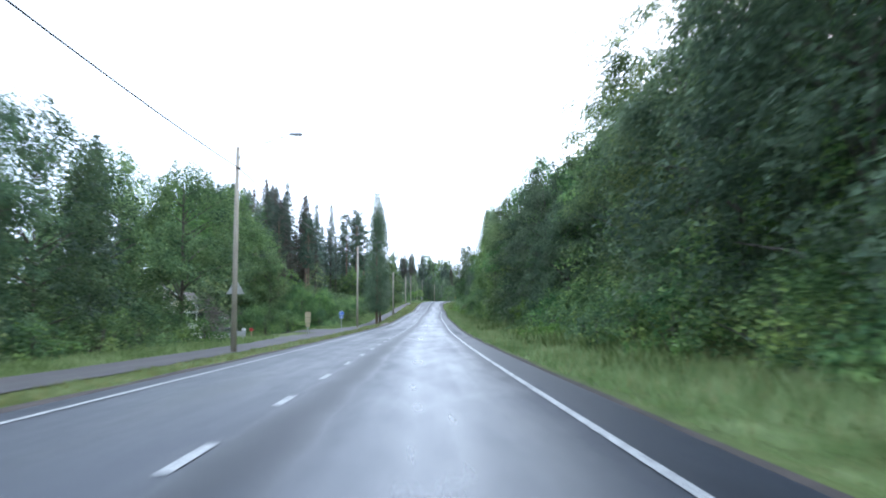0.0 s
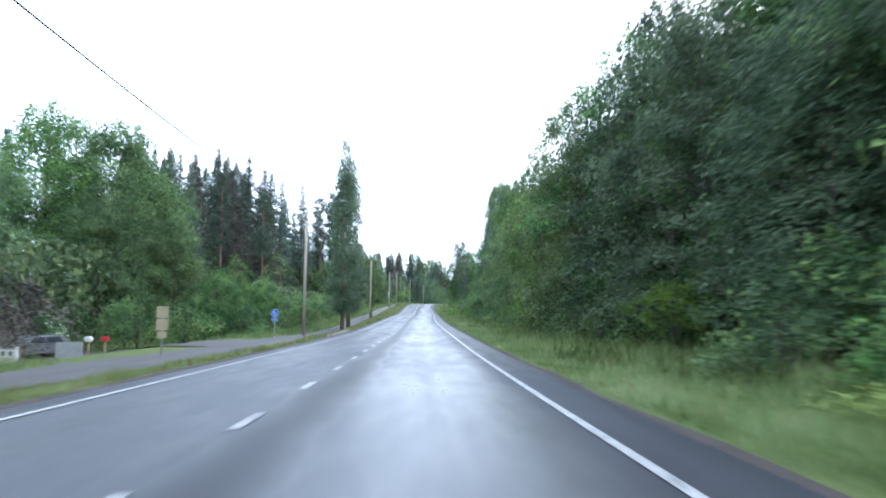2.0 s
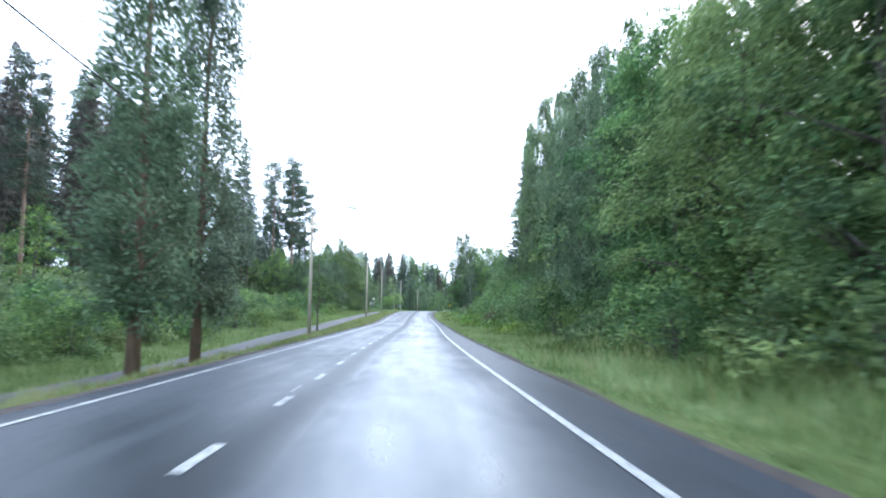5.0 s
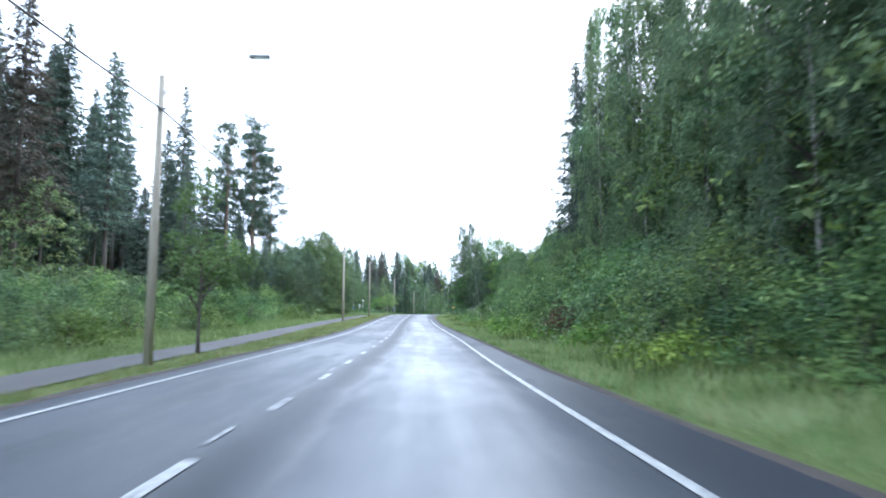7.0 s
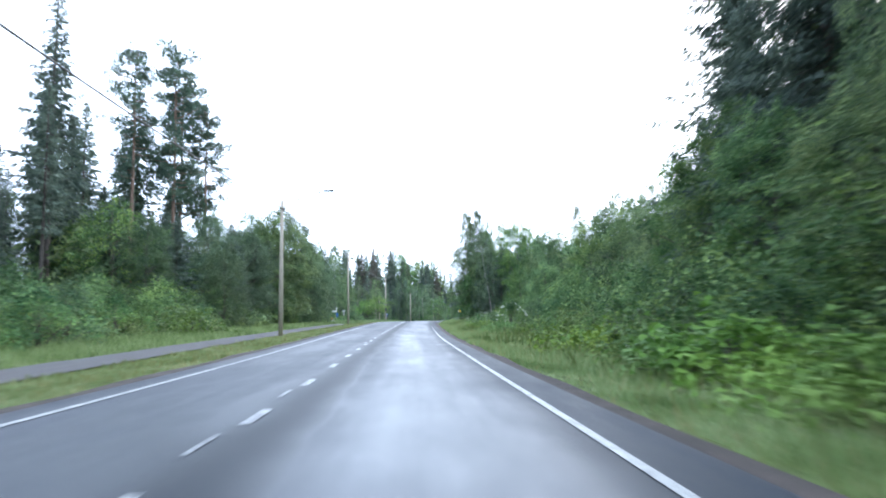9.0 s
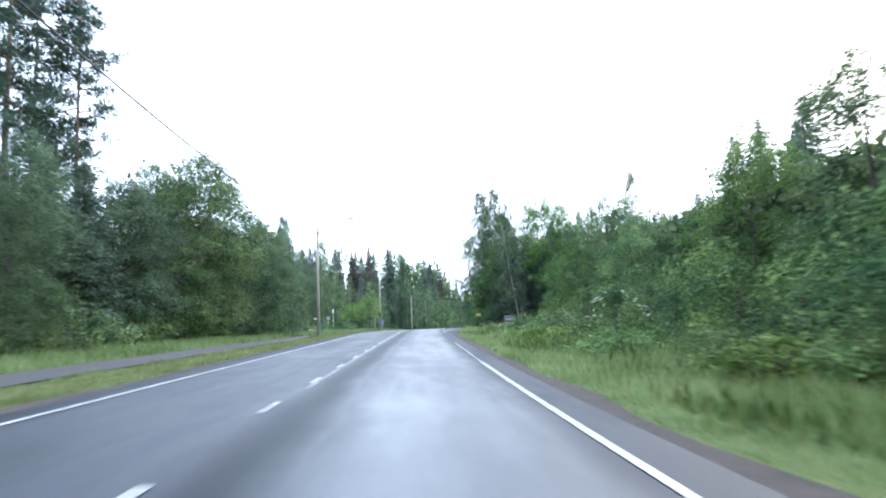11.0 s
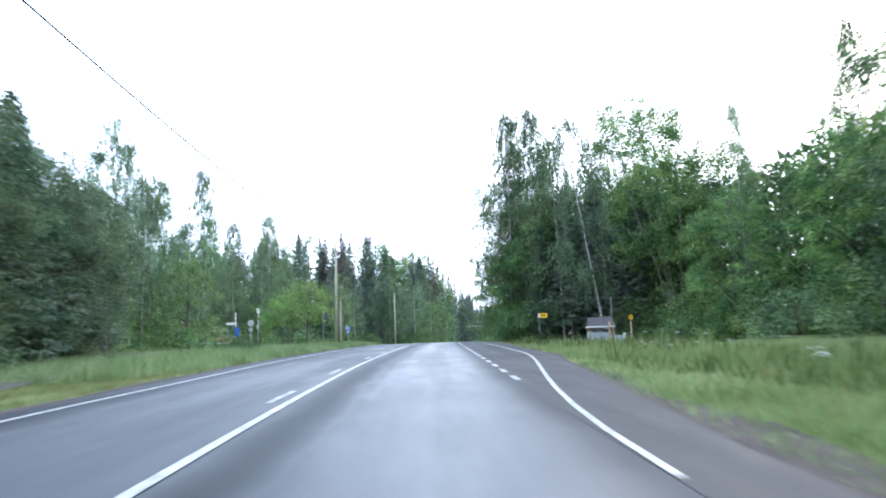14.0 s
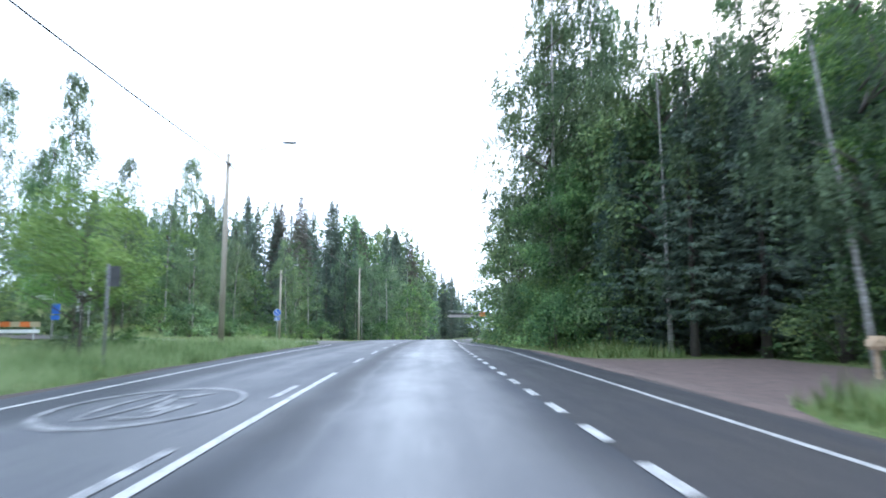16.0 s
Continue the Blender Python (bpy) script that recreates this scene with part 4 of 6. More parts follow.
# prototypes: kind -> list of (maker, its height)
PROTO = {
    "broad": [(broad_tree, (11, 13.0, 4.3), {}), (broad_tree, (12, 15.0, 4.0), {"base": 0.05, "leaf": 0.165, "each": 330, "girth": 0.45}), (broad_tree, (13, 11.0, 3.6), {"base": 0.03}), (broad_tree, (14, 17.0, 4.6), {"base": 0.06, "boughs": 125, "leaf": 0.165, "each": 340, "girth": 0.45}), (broad_tree, (15, 15.0, 4.6), {"base": 0.2, "boughs": 110, "span": 1.1})],
    "maple": [(broad_tree, (17, 20.0, 6.4), {"mat": LEAF_MAPLE, "base": 0.06, "boughs": 170, "each": 330, "span": 1.65, "leaf": 0.24, "lump": 0.14}), (broad_tree, (18, 12.0, 4.6), {"mat": LEAF_MAPLE, "base": 0.08, "boughs": 90, "each": 230, "span": 1.15, "leaf": 0.2}), (broad_tree, (22, 15.0, 4.8), {"mat": LEAF_MAPLE, "base": 0.05, "boughs": 150, "each": 430, "span": 1.2, "leaf": 0.18, "lump": 0.14})],
    "bright": [(broad_tree, (21, 8.0, 3.6), {"mat": LEAF_BRIGHT, "base": 0.4, "leaf": 0.2, "boughs": 60, "each": 130, "span": 0.85, "girth": 0.7})],
    "birch": [(birch_tree, (31, 20.0, 3.4), {"each": 70, "strands": 560, "base": 0.16}), (birch_tree, (32, 24.0, 3.8), {"each": 90, "strands": 760, "base": 0.08}), (birch_tree, (33, 17.0, 2.6), {"boughs": 40, "strands": 260, "base": 0.35, "spire": 0.6}), (birch_tree, (34, 24.0, 4.9), {"boughs": 150, "each": 190, "strands": 760, "base": 0.02, "spire": 0.72}), (birch_tree, (35, 17.0, 2.7), {"boughs": 34, "each": 40, "strands": 480, "base": 0.24, "lean": -0.13})],
    "spruce": [(spruce_tree, (41, 26.0, 3.9), {"core": 0.12, "thin": 0.08}), (spruce_tree, (42, 22.0, 3.7), {"bare": 0.02}), (spruce_tree, (45, 27.0, 3.4), {"bare": 0.14, "thin": 0.18, "core": 0.12}), (spruce_tree, (46, 26.0, 3.8), {"bare": 0.03, "sprig": 66, "width": 0.085, "length": 0.36, "core": 0.35}), (spruce_tree, (47, 28.0, 3.0), {"bare": 0.24, "thin": 0.34, "core": 0.1}), (spruce_tree, (48, 28.0, 2.7), {"bare": 0.32, "thin": 0.4, "core": 0.1})],
    "brown": [(spruce_tree, (43, 25.0, 3.5), {"mat": NEEDLE_BROWN, "bare": 0.16, "thin": 0.12}), (spruce_tree, (44, 28.0, 3.6), {"mat": NEEDLE_BROWN, "bare": 0.2, "thin": 0.26, "core": 0.12})],
    "willow": [(broad_tree, (23, 14.0, 3.9), {"mat": LEAF_WILLOW_HAZY, "base": 0.04, "boughs": 130, "leaf": 0.15, "each": 380, "girth": 0.45}), (broad_tree, (24, 15.0, 4.3), {"mat": LEAF_WILLOW_HAZY, "base": 0.05, "boughs": 130, "leaf": 0.155, "each": 380, "girth": 0.45})],
    "alder": [(broad_tree, (19, 15.0, 4.2), {"mat": LEAF_ALDER, "base": 0.04, "boughs": 120, "leaf": 0.17, "each": 320, "girth": 0.45}), (broad_tree, (20, 13.0, 4.2), {"mat": LEAF_ALDER, "base": 0.03, "boughs": 115, "leaf": 0.17, "each": 300, "girth": 0.45})],
    "pine": [(pine_tree, (51, 24.0, 2.7), {}), (pine_tree, (52, 21.0, 2.3), {"low": 0.42})],
    "bush": [(bush, (61, 2.6, 1.7), {}), (bush, (62, 3.6, 2.0), {"boughs": 28}), (bush, (63, 1.5, 1.4), {"boughs": 18, "each": 110}), (bush, (64, 4.8, 2.4), {"boughs": 36, "each": 170})],
    "herb": [(bush, (65, 0.9, 1.2), {"mat": HERB, "leaf": 0.13, "boughs": 20, "each": 100})],
    "copper": [(bush, (68, 3.0, 1.6), {"mat": NEEDLE_BROWN, "leaf": 0.13})],
    "rust": [(bush, (69, 2.6, 1.5), {"mat": LEAF_RUST, "leaf": 0.13})],
    "shrub": [(bush, (66, 1.4, 1.5), {"mat": LEAF_SHRUB, "leaf": 0.13, "each": 120}), (bush, (67, 2.0, 1.8), {"mat": LEAF_SHRUB, "leaf": 0.14, "each": 140})],
    "fspruce": [(far_tree, (71, 26.0, 3.6, "spruce"), {}), (far_tree, (72, 22.0, 3.2, "spruce"), {})],
    "fbroad": [(far_tree, (73, 18.0, 4.4, "broad"), {}), (far_tree, (74, 15.0, 4.0, "broad"), {})],
    "backing": [(broad_tree, (75, 15.0, 4.6), {"base": 0.02, "leaf": 0.3, "boughs": 80, "each": 115, "span": 1.2, "name": "woodland_tree"}), (broad_tree, (76, 17.0, 4.4), {"base": 0.02, "leaf": 0.3, "boughs": 80, "each": 115, "span": 1.2, "name": "woodland_tree"})],
    "sapling": [(broad_tree, (81, 7.0, 1.3), {"mat": LEAF_SHRUB, "base": 0.3, "leaf": 0.16, "boughs": 30, "each": 110, "span": 0.6, "girth": 0.6})],
}
made = {}
plant_rng = random.Random(7)


def plant(kind, x, y, h, variant=None, wide=1.0, sink=0.05, turn=None):
    """One plant of a kind at x, y, grown to height h."""
    options = PROTO[kind]
    v = plant_rng.randrange(min(len(options), 4) if kind == "broad" else min(len(options), 3)) if variant is None else variant
    if kind == "bush" and variant is None:
        v = min(range(len(options)), key=lambda i: abs(math.log(options[i][1][1] / h)))
    maker, args, kw = options[v]
    s = h * (1.07 if kind in ("broad", "birch", "fbroad", "backing") else 1.0) / args[1]
    p = at(x, y, -sink)
    m = Matrix.LocRotScale(p, Euler((0, 0, plant_rng.uniform(0, 6.28) if turn is None else turn)), (s * wide, s * wide, s))
    if (kind, v) not in made:
        ob = maker(*args, **kw)
        tagged(ob, *TAGS[kind])
        made[kind, v] = ob
        ob.matrix_basis = m
        return ob
    src = made[kind, v]
    ob = copy_thing(src, Matrix())
    ob.matrix_basis = m
    return ob


def beside(kind, off, y, h, **kw):
    return plant(kind, float(line_x(y)) + off, y, h, **kw)


# ---- trees on the right, near to far ----
for y, off, h, v in ((-2, 10.5, 17, 1), (34, 13.3, 17.5, 3), (42, 13.3, 17.0, 3), (63, 13.5, 15, 3)):
    beside("broad", off, y, h, variant=v)
# The darker alder leaves here also carry the deep shade of this row.
for y, off, h, v in ((8, 11.5, 19, 0), (17, 11.4, 18, 1), (26, 12.2, 17.5, 0), (50, 15.4, 16.5, 0), (61, 10.6, 14.2, 0), (57, 14.6, 13.5, 1), (68, 12, 17, 1), (54, 11.2, 11, 1)):
    beside("alder", off, y, h, variant=v)
for y, off, h, v in ((75, 12.3, 17.6, 3), (79, 15, 14, 3), (107, 11.5, 13.8, 1), (122, 12, 15.5, 1)):
    beside("broad", off, y, h, variant=v)
for y, off, h, v in ((77, 9.6, 15, 0), (82, 11.7, 12.8, 1), (87, 14, 14.2, 0), (92, 11.4, 13, 1), (100, 11.2, 13.2, 0), (114, 11.5, 14.4, 1)):
    beside("willow", off, y, h, variant=v)
for y, off, h, v, w in ((127, 11.5, 17, 3, 0.85), (135, 12.4, 19, 3, 0.8), (140, 13.2, 20, 1, 1.0), (144, 12.6, 20.5, 3, 0.75), (149, 14, 21.5, 1, 1.0), (153, 12.8, 21.5, 3, 0.7), (158, 14.2, 23, 0, 1.0), (162, 13.2, 23.5, 3, 0.62), (167, 14.2, 25, 1, 0.9), (172, 13.4, 24, 3, 0.5)):
    beside("birch", off, y, h, variant=v, wide=w)
for y, off, h in ((177.5, 14.3, 26), (184, 14.6, 25), (181, 17, 26), (175, 16.5, 26), (189, 17, 20), (166, 17, 25), (170, 18, 27), (160, 18, 26), (148, 18, 24)):
    beside("spruce", off, y, h, variant=3)
for y in range(14, 162, 4):
    beside("backing", plant_rng.uniform(15, 17.5), y + plant_rng.uniform(-1.5, 1.5), (plant_rng.uniform(15, 17) if y < 68 else plant_rng.uniform(15, 16.5)) if y < 115 else plant_rng.uniform(13, 15) if y < 125 else plant_rng.uniform(16, 19))
for y in range(110, 185, 7):
    beside("fspruce", plant_rng.uniform(18, 22), y + plant_rng.uniform(-1.5, 1.5), plant_rng.uniform(13, 16) if y < 125 else plant_rng.uniform(18, 23))
for y in range(196, 330, 6):
    beside("backing", plant_rng.uniform(22, 27), y, plant_rng.uniform(8.5, 11) if y < 262 else plant_rng.uniform(10.5, 13))
for y in range(120, 300, 12):
    beside("fspruce", plant_rng.uniform(26, 38), y + plant_rng.uniform(-3, 3), plant_rng.uniform(13, 17) if y < 190 else plant_rng.uniform(11, 15))
for y, off, h in ((187, 15, 9), (193, 16, 9), (199, 16, 9.3), (206, 17, 9.8), (213, 18, 11), (222, 17.5, 10.3), (228, 21.5, 11.5), (237, 15.5, 7.0), (243, 19, 8), (248, 14, 7.2), (254, 17, 9), (258, 22.5, 10.5), (263, 26, 12), (260, 20, 13)):
    beside("broad", off, y, h)
for x, y, h, k in ((22.5, 301, 17, "broad"), (24, 290, 15, "broad"), (61, 293, 35, "spruce"), (64, 300, 33, "spruce"), (32, 268, 15, "spruce"), (17, 277, 9, "broad"), (20, 270, 10, "broad"),
                   (13.5, 308, 14, "broad"), (14.5, 315, 23, "birch"), (13.5, 322, 20, "birch"), (19, 306, 20, "birch"), (23, 313, 20, "spruce"), (17, 330, 20, "birch"), (20, 300, 17, "spruce"), (24, 302, 16, "spruce")):
    plant(k, x, y, h, wide=1.45 if k == "spruce" else 1.0)
for x, y, h in ((9.2, 306, 4.2), (10.8, 309, 4.8), (8.8, 311, 3.5), (12.5, 306, 5), (11.5, 316, 5), (13.5, 323, 5)):
    plant("bush", x, y, h)
for x, y, h, w in ((8.9, 311, 24.5, 1.12), (11.6, 311.5, 25, 1.0), (10.6, 317, 23, 1.0), (15.5, 309, 16, 1.0), (15.0, 321, 21, 1.0), (18.5, 303, 14, 1.0)):
    plant("birch", x, y, h, variant=3, wide=w)
for i in range(26):
    plant("fspruce" if plant_rng.random() < 0.5 else "fbroad", plant_rng.uniform(14, 52), plant_rng.uniform(535, 600), plant_rng.uniform(12, 18))
beside("alder", 13.5, 131, 18.5, variant=0)
beside("maple", 7.8, 80.5, 12.2, variant=1, wide=0.62)
for y, off, h, v in ((176, 11.2, 7.6, 1), (180, 12.2, 8.8, 3), (184.5, 12.8, 9.2, 1), (188, 14.2, 8.6, 3), (171, 11.0, 7.0, 3)):
    beside("broad", off, y, h, variant=v)
for y, off, h in ((182, 14.0, 13.0), (186.5, 15.2, 12.0), (178, 13.6, 12.5)):
    beside("spruce", off, y, h, variant=3, wide=1.25)
# undergrowth at the wood's edge
UNDER = []
y = 10.0
while y < 300:
    if 246 < y < 300:
        off = plant_rng.uniform(15, 19)
    elif y > 183:
        off = plant_rng.uniform(9.5, 13.5) + (1.0 if y > 205 else 0.0)
    else:
        off = plant_rng.uniform(7.6, 9.4)
    if not 54 < y < 67:
        beside("bush", off, y, plant_rng.uniform(1.6, 3.0))
    UNDER.append((float(line_x(y)) + off + plant_rng.uniform(1.6, 2.8), y + 1.6, plant_rng.uniform(2.8, 4.6)))
    y += plant_rng.uniform(3.2, 4.8)
for y, off in ((36, 6.9), (40, 7.1), (44, 6.8), (142, 7.4), (149, 7.2), (158, 7.2), (161, 6.8), (163, 7.9), (165, 6.9), (167, 7.6), (169, 6.6), (171, 7.4), (173, 6.9), (176, 7.5), (179, 7.0), (183, 7.4), (190, 7.8), (203, 8.2)):
    beside("herb", off - (0.35 if 155 < y < 185 else 0.0), y, plant_rng.uniform(0.9, 1.35) * (0.7 if y < 100 else 1.0), wide=1.2)

# ---- trees on the left ----
for x, y, h, v in ((-19, 12, 14, 0), (-21.3, 56, 15, 4), (-25, 50, 15, 4), (-31, 60, 15, 4), (-35, 48, 16, 1)):
    plant("broad", x, y, h, variant=v)
for x, y, h, w in ((-39.0, 103, 23, 1.05), (-33.2, 106, 22.5, 1.12)):
    plant("maple", x, y, h, variant=0, wide=w)
for x, y, h, v in ((-26, 103, 12, 1), (-20, 97, 6, 2), (-22, 104, 6.8, 2), (-18.5, 103, 5, 2), (-19, 110, 6, 2), (-23, 113, 7, 0), (-20, 118, 5.5, 2), (-27, 107, 8, 2), (-31, 98, 14, 3), (-40, 75, 15, 3), (-36, 88, 16, 1)):
    plant("broad", x, y, h, variant=v)
for x, y, h, v in ((-22.5, 239, 13, 3), (-25, 262, 12, 0)):
    plant("broad", x, y, h, variant=v)
for x, y, h in ((-20.5, 281, 14.5), (-23.2, 289, 15), (-26, 303, 16), (-28, 279, 13), (-29, 330, 16), (-26, 352, 16), (-24, 296, 13), (-21, 345, 13), (-36, 325, 20), (-31, 310, 14), (-20, 360, 14), (-15, 372, 14)):
    plant("birch", x, y, h)
for x, y, h, w in ((-33, 341, 25, 1.15), (-27, 366, 23, 1.2), (-37, 336, 22, 1.0), (-30, 350, 19, 1.0)):
    plant("birch", x, y, h, variant=3, wide=w)
for y in range(216, 312, 5):
    plant("backing", plant_rng.uniform(-29, -23), float(y), plant_rng.uniform(8, 10.5))
for x, y, h in ((-26.0, 61, 4.0), (-28.5, 66, 4.6), (-22.3, 86.5, 4.2), (-24.8, 90, 4.0), (-20.5, 91, 3.0)):
    plant("bush", x, y, h)
for x, y, h, k in ((-48, 210, 33, "spruce"), (-53, 216, 32, "spruce"), (-57, 222, 30, "brown"), (-65, 228, 33, "spruce"), (-60, 205, 30, "spruce"), (-67, 193, 29, "spruce"), (-70, 210, 30, "spruce"), (-62, 190, 27, "brown"), (-23.5, 45.7, 15.5, "spruce"), (-26, 48, 13.5, "spruce"), (-60, 185, 27, "spruce")):
    plant(k, x, y, h, wide=1.0 if k == "pine" else 1.12)
for x, y, h, k in ((-48, 190, 28, "spruce"), (-46, 178, 27, "spruce"), (-52, 168, 26, "spruce"), (-45, 162, 25, "brown"), (-58, 175, 27, "spruce"), (-29, 232, 31, "pine"), (-30, 237, 29, "pine"), (-27.5, 238, 26.5, "pine"), (-32, 228, 29, "pine"), (-62, 172, 27, "spruce"), (-67, 181, 28, "spruce"), (-34, 234, 27, "spruce"), (-34, 170, 22, "pine"), (-40, 168, 24, "brown"), (-31, 158, 20, "pine"), (-38, 140, 21, "spruce")):
    plant(k, x, y, h, wide=1.0 if k == "pine" else 1.12)
for x, y, h, k in ((-43, 133, 22, "spruce"), (-48, 141, 23, "spruce"), (-52, 128, 21, "brown"), (-36, 150, 21, "pine"), (-58, 150, 23, "spruce"), (-45, 118, 17, "pine"), (-52, 110, 17, "spruce"), (-42, 104, 16, "spruce"), (-34, 124, 15, "pine"), (-60, 130, 21, "spruce"), (-43, 232, 26, "spruce"), (-47, 245, 24, "spruce"), (-36, 250, 18, "spruce"), (-33, 262, 16, "spruce")):
    plant(k, x, y, h, wide=1.0 if k == "pine" else 1.12)
for x, y, h, k, v, w in ((-37, 182, 27.5, "brown", 1, 1.2), (-36.8, 198.5, 27.5, "spruce", 4, 1.15), (-43, 214, 31, "spruce", 5, 1.2), (-35.8, 219, 31, "spruce", 4, 1.0), (-43.5, 188, 26, "spruce", 4, 1.2), (-33.5, 214, 20, "spruce", 5, 1.0)):
    plant(k, x, y, h, variant=v, wide=w)
for x, y, h, v in ((-41, 205, 17, 4), (-45, 222, 23, 4), (-39.5, 226, 16, 0), (-48, 198, 16, 4), (-42, 238, 24, 4), (-36, 238, 15, 0), (-50, 232, 19, 0), (-33.5, 243, 15, 4), (-41, 247, 24, 4), (-46, 185, 15, 0), (-38.5, 213, 14, 1), (-35, 228, 13, 1), (-31.5, 236, 12, 1)):
    plant("spruce", x, y, h, variant=v, wide=1.3)
for i in range(9):
    plant("spruce" if i % 3 else "brown", plant_rng.uniform(-63, -46), plant_rng.uniform(183, 240), plant_rng.uniform(26, 31))
for i in range(28):
    yy = plant_rng.uniform(100, 250)
    plant("fspruce", plant_rng.uniform(-110, -66), yy, plant_rng.uniform(20, 27))
for i in range(24):
    plant("fbroad", plant_rng.uniform(-52, -32), plant_rng.uniform(112, 250), plant_rng.uniform(6, 10), wide=1.2)
for i in range(16):
    plant("fspruce" if plant_rng.random() < 0.6 else "fbroad", plant_rng.uniform(-80, -42), plant_rng.uniform(-5, 100), plant_rng.uniform(14, 18))
plant("maple", -19.4, 241.3, 15.2, variant=2)
plant("broad", -19, 235.5, 12.4, variant=3, wide=1.2)
for x, y, h, v in ((-22, 222, 11.3, 0), (-20, 229, 10.8, 1), (-18.5, 215, 7.5, 1), (-24, 212, 9, 0), (-21, 29, 14.5, 0), (-24, 18, 15, 1), (-21.5, 36, 15, 1), (-27, 27, 15, 0), (-18, 250, 12.2, 1), (-24, 246, 12.5, 0), (-25, 252, 12, 1), (-18, 256, 12.2, 0), (-18.5, 262, 11.5, 1), (-20, 269, 12, 0), (-19.6, 273.5, 11.2, 1), (-21.5, 278, 11, 0), (-22.5, 253, 12.5, 1)):
    plant("alder", x, y, h, variant=v)
for x, y, h in ((-24, 274, 11.5), (-24.5, 281, 10.5)):
    plant("broad", x, y, h, variant=1)
for x, y, h, v in ((-24.5, 286, 12.2, 1), (-26, 291, 9.2, 3), (-28, 296, 9.0, 1), (-27.5, 284, 9.5, 3), (-30, 300, 9.4, 1), (-31, 290, 10, 3)):
    plant("broad", x, y, h, variant=v)
for x, y, h in ((-22, 270, 11), (-20.6, 276.5, 10), (-23.4, 284, 9.6)):
    plant("spruce", x, y, h, variant=1, wide=1.5)
for x, y, h in ((-23.1, 58.5, 3.7), (-25.5, 57, 4.2), (-28.5, 60, 4.4), (-19.5, 49, 2.6)):
    plant("bush", x, y, h)
for y in range(150, 190, 5):
    beside("backing", plant_rng.uniform(17, 20.5), float(y), plant_rng.uniform(12, 15))
for y, off, h in ((247, 11.5, 2.4), (249, 14.5, 2.8), (244, 13, 2.6), (241, 11, 2.0)):
    beside("shrub", off, float(y), h, variant=1)
for x, y, h in ((-21, 226, 10.5), (-20.2, 233, 10), (-22, 241, 11), (-20.5, 247, 11.5), (-21.5, 254, 11.5), (-20, 259.5, 9.5), (-24, 219, 10), (-22.5, 265, 11)):
    plant("spruce", x, y, h, variant=1, wide=1.5)
for y in range(218, 268, 5):
    plant("fspruce", plant_rng.uniform(-30, -26), float(y), plant_rng.uniform(9, 11), wide=1.5)
for y in range(200, 266, 6):
    beside("backing", plant_rng.uniform(21, 26), float(y), plant_rng.uniform(8.5, 10.2))
for i in range(20):
    plant("fspruce", plant_rng.uniform(-78, -46), plant_rng.uniform(238, 300), plant_rng.uniform(14, 18), wide=1.3)
for y in range(16, 104, 6):
    beside("fspruce", plant_rng.uniform(16, 19), float(y), plant_rng.uniform(14.5, 16.5), wide=1.35)
for x, y, h in ((21.5, 299, 17.5), (25, 296, 17), (23, 304, 18), (16.5, 307, 17)):
    plant("backing", x, y, h)
plant("birch", 27.5, 280, 20.5, variant=3, wide=0.75)
plant("birch", 21, 283, 16, variant=3, wide=0.6)
plant("spruce", 54.6, 295, 32, variant=3, wide=1.2)
plant("birch", 12.6, 288.6, 16.8, variant=4, turn=0.0)
plant("birch", 12.7, 302.5, 18.6, variant=0)
for x, y, h, v in ((9.3, 308.5, 10.5, 1), (11.2, 314, 13, 3), (13.2, 309.5, 13.5, 1), (16.2, 306, 13.5, 3), (18.8, 310, 14.5, 1), (9.0, 320, 12, 3)):
    plant("broad", x, y, h, variant=v)
for x, y, h in ((14, 318, 15), (17.5, 314, 15.5), (20.5, 308, 15), (22, 303, 14)):
    plant("backing", x, y, h)
for x, y, h in ((7.6, 304.5, 3.2), (8.0, 307.6, 4.6), (7.3, 311.5, 4.0), (10.4, 304.5, 4.2), (7.4, 316, 4.4)):
    plant("bush", x, y, h)
for x, y, h, v in ((13.2, 301.0, 14, 2), (15.6, 299.2, 15, 0), (18.0, 297.4, 14, 2), (16.4, 303.6, 17, 0), (20.6, 298.6, 15, 2), (11.4, 305.0, 12, 0), (13.8, 304.6, 13, 1)):
    plant("spruce", x, y, h, variant=v, wide=1.35)
grey = multi_stem_tree(95, 21.0, 4.6)
grey.matrix_basis = Matrix.Translation(at(20.2, 293, -0.05))
tagged(grey, "leafy tree with several pale leaning stems", "tree")
for x, y, h in ((-24.9, 73.2, 3.6), (-25.9, 75.5, 4.2), (-28.6, 83.4, 5.3), (-30.4, 81.4, 5.5), (-29.6, 85.0, 5.1)):
    plant("copper", x, y, h)
for x, y, h in ((-19.6, 268.5, 12.6), (-22, 274, 12), (-19.2, 263, 10.8)):
    plant("spruce", x, y, h, variant=1, wide=1.45)
beside("bright", 8.6, 59.0, 2.8)
beside("rust", 7.0, 157.6, 2.1)
beside("rust", 7.7, 159.2, 2.2)
for y, off in ((213, 7.6), (216, 7.9), (219, 8.3), (222, 7.8)):
    beside("herb", off, float(y), 1.0, wide=1.3)


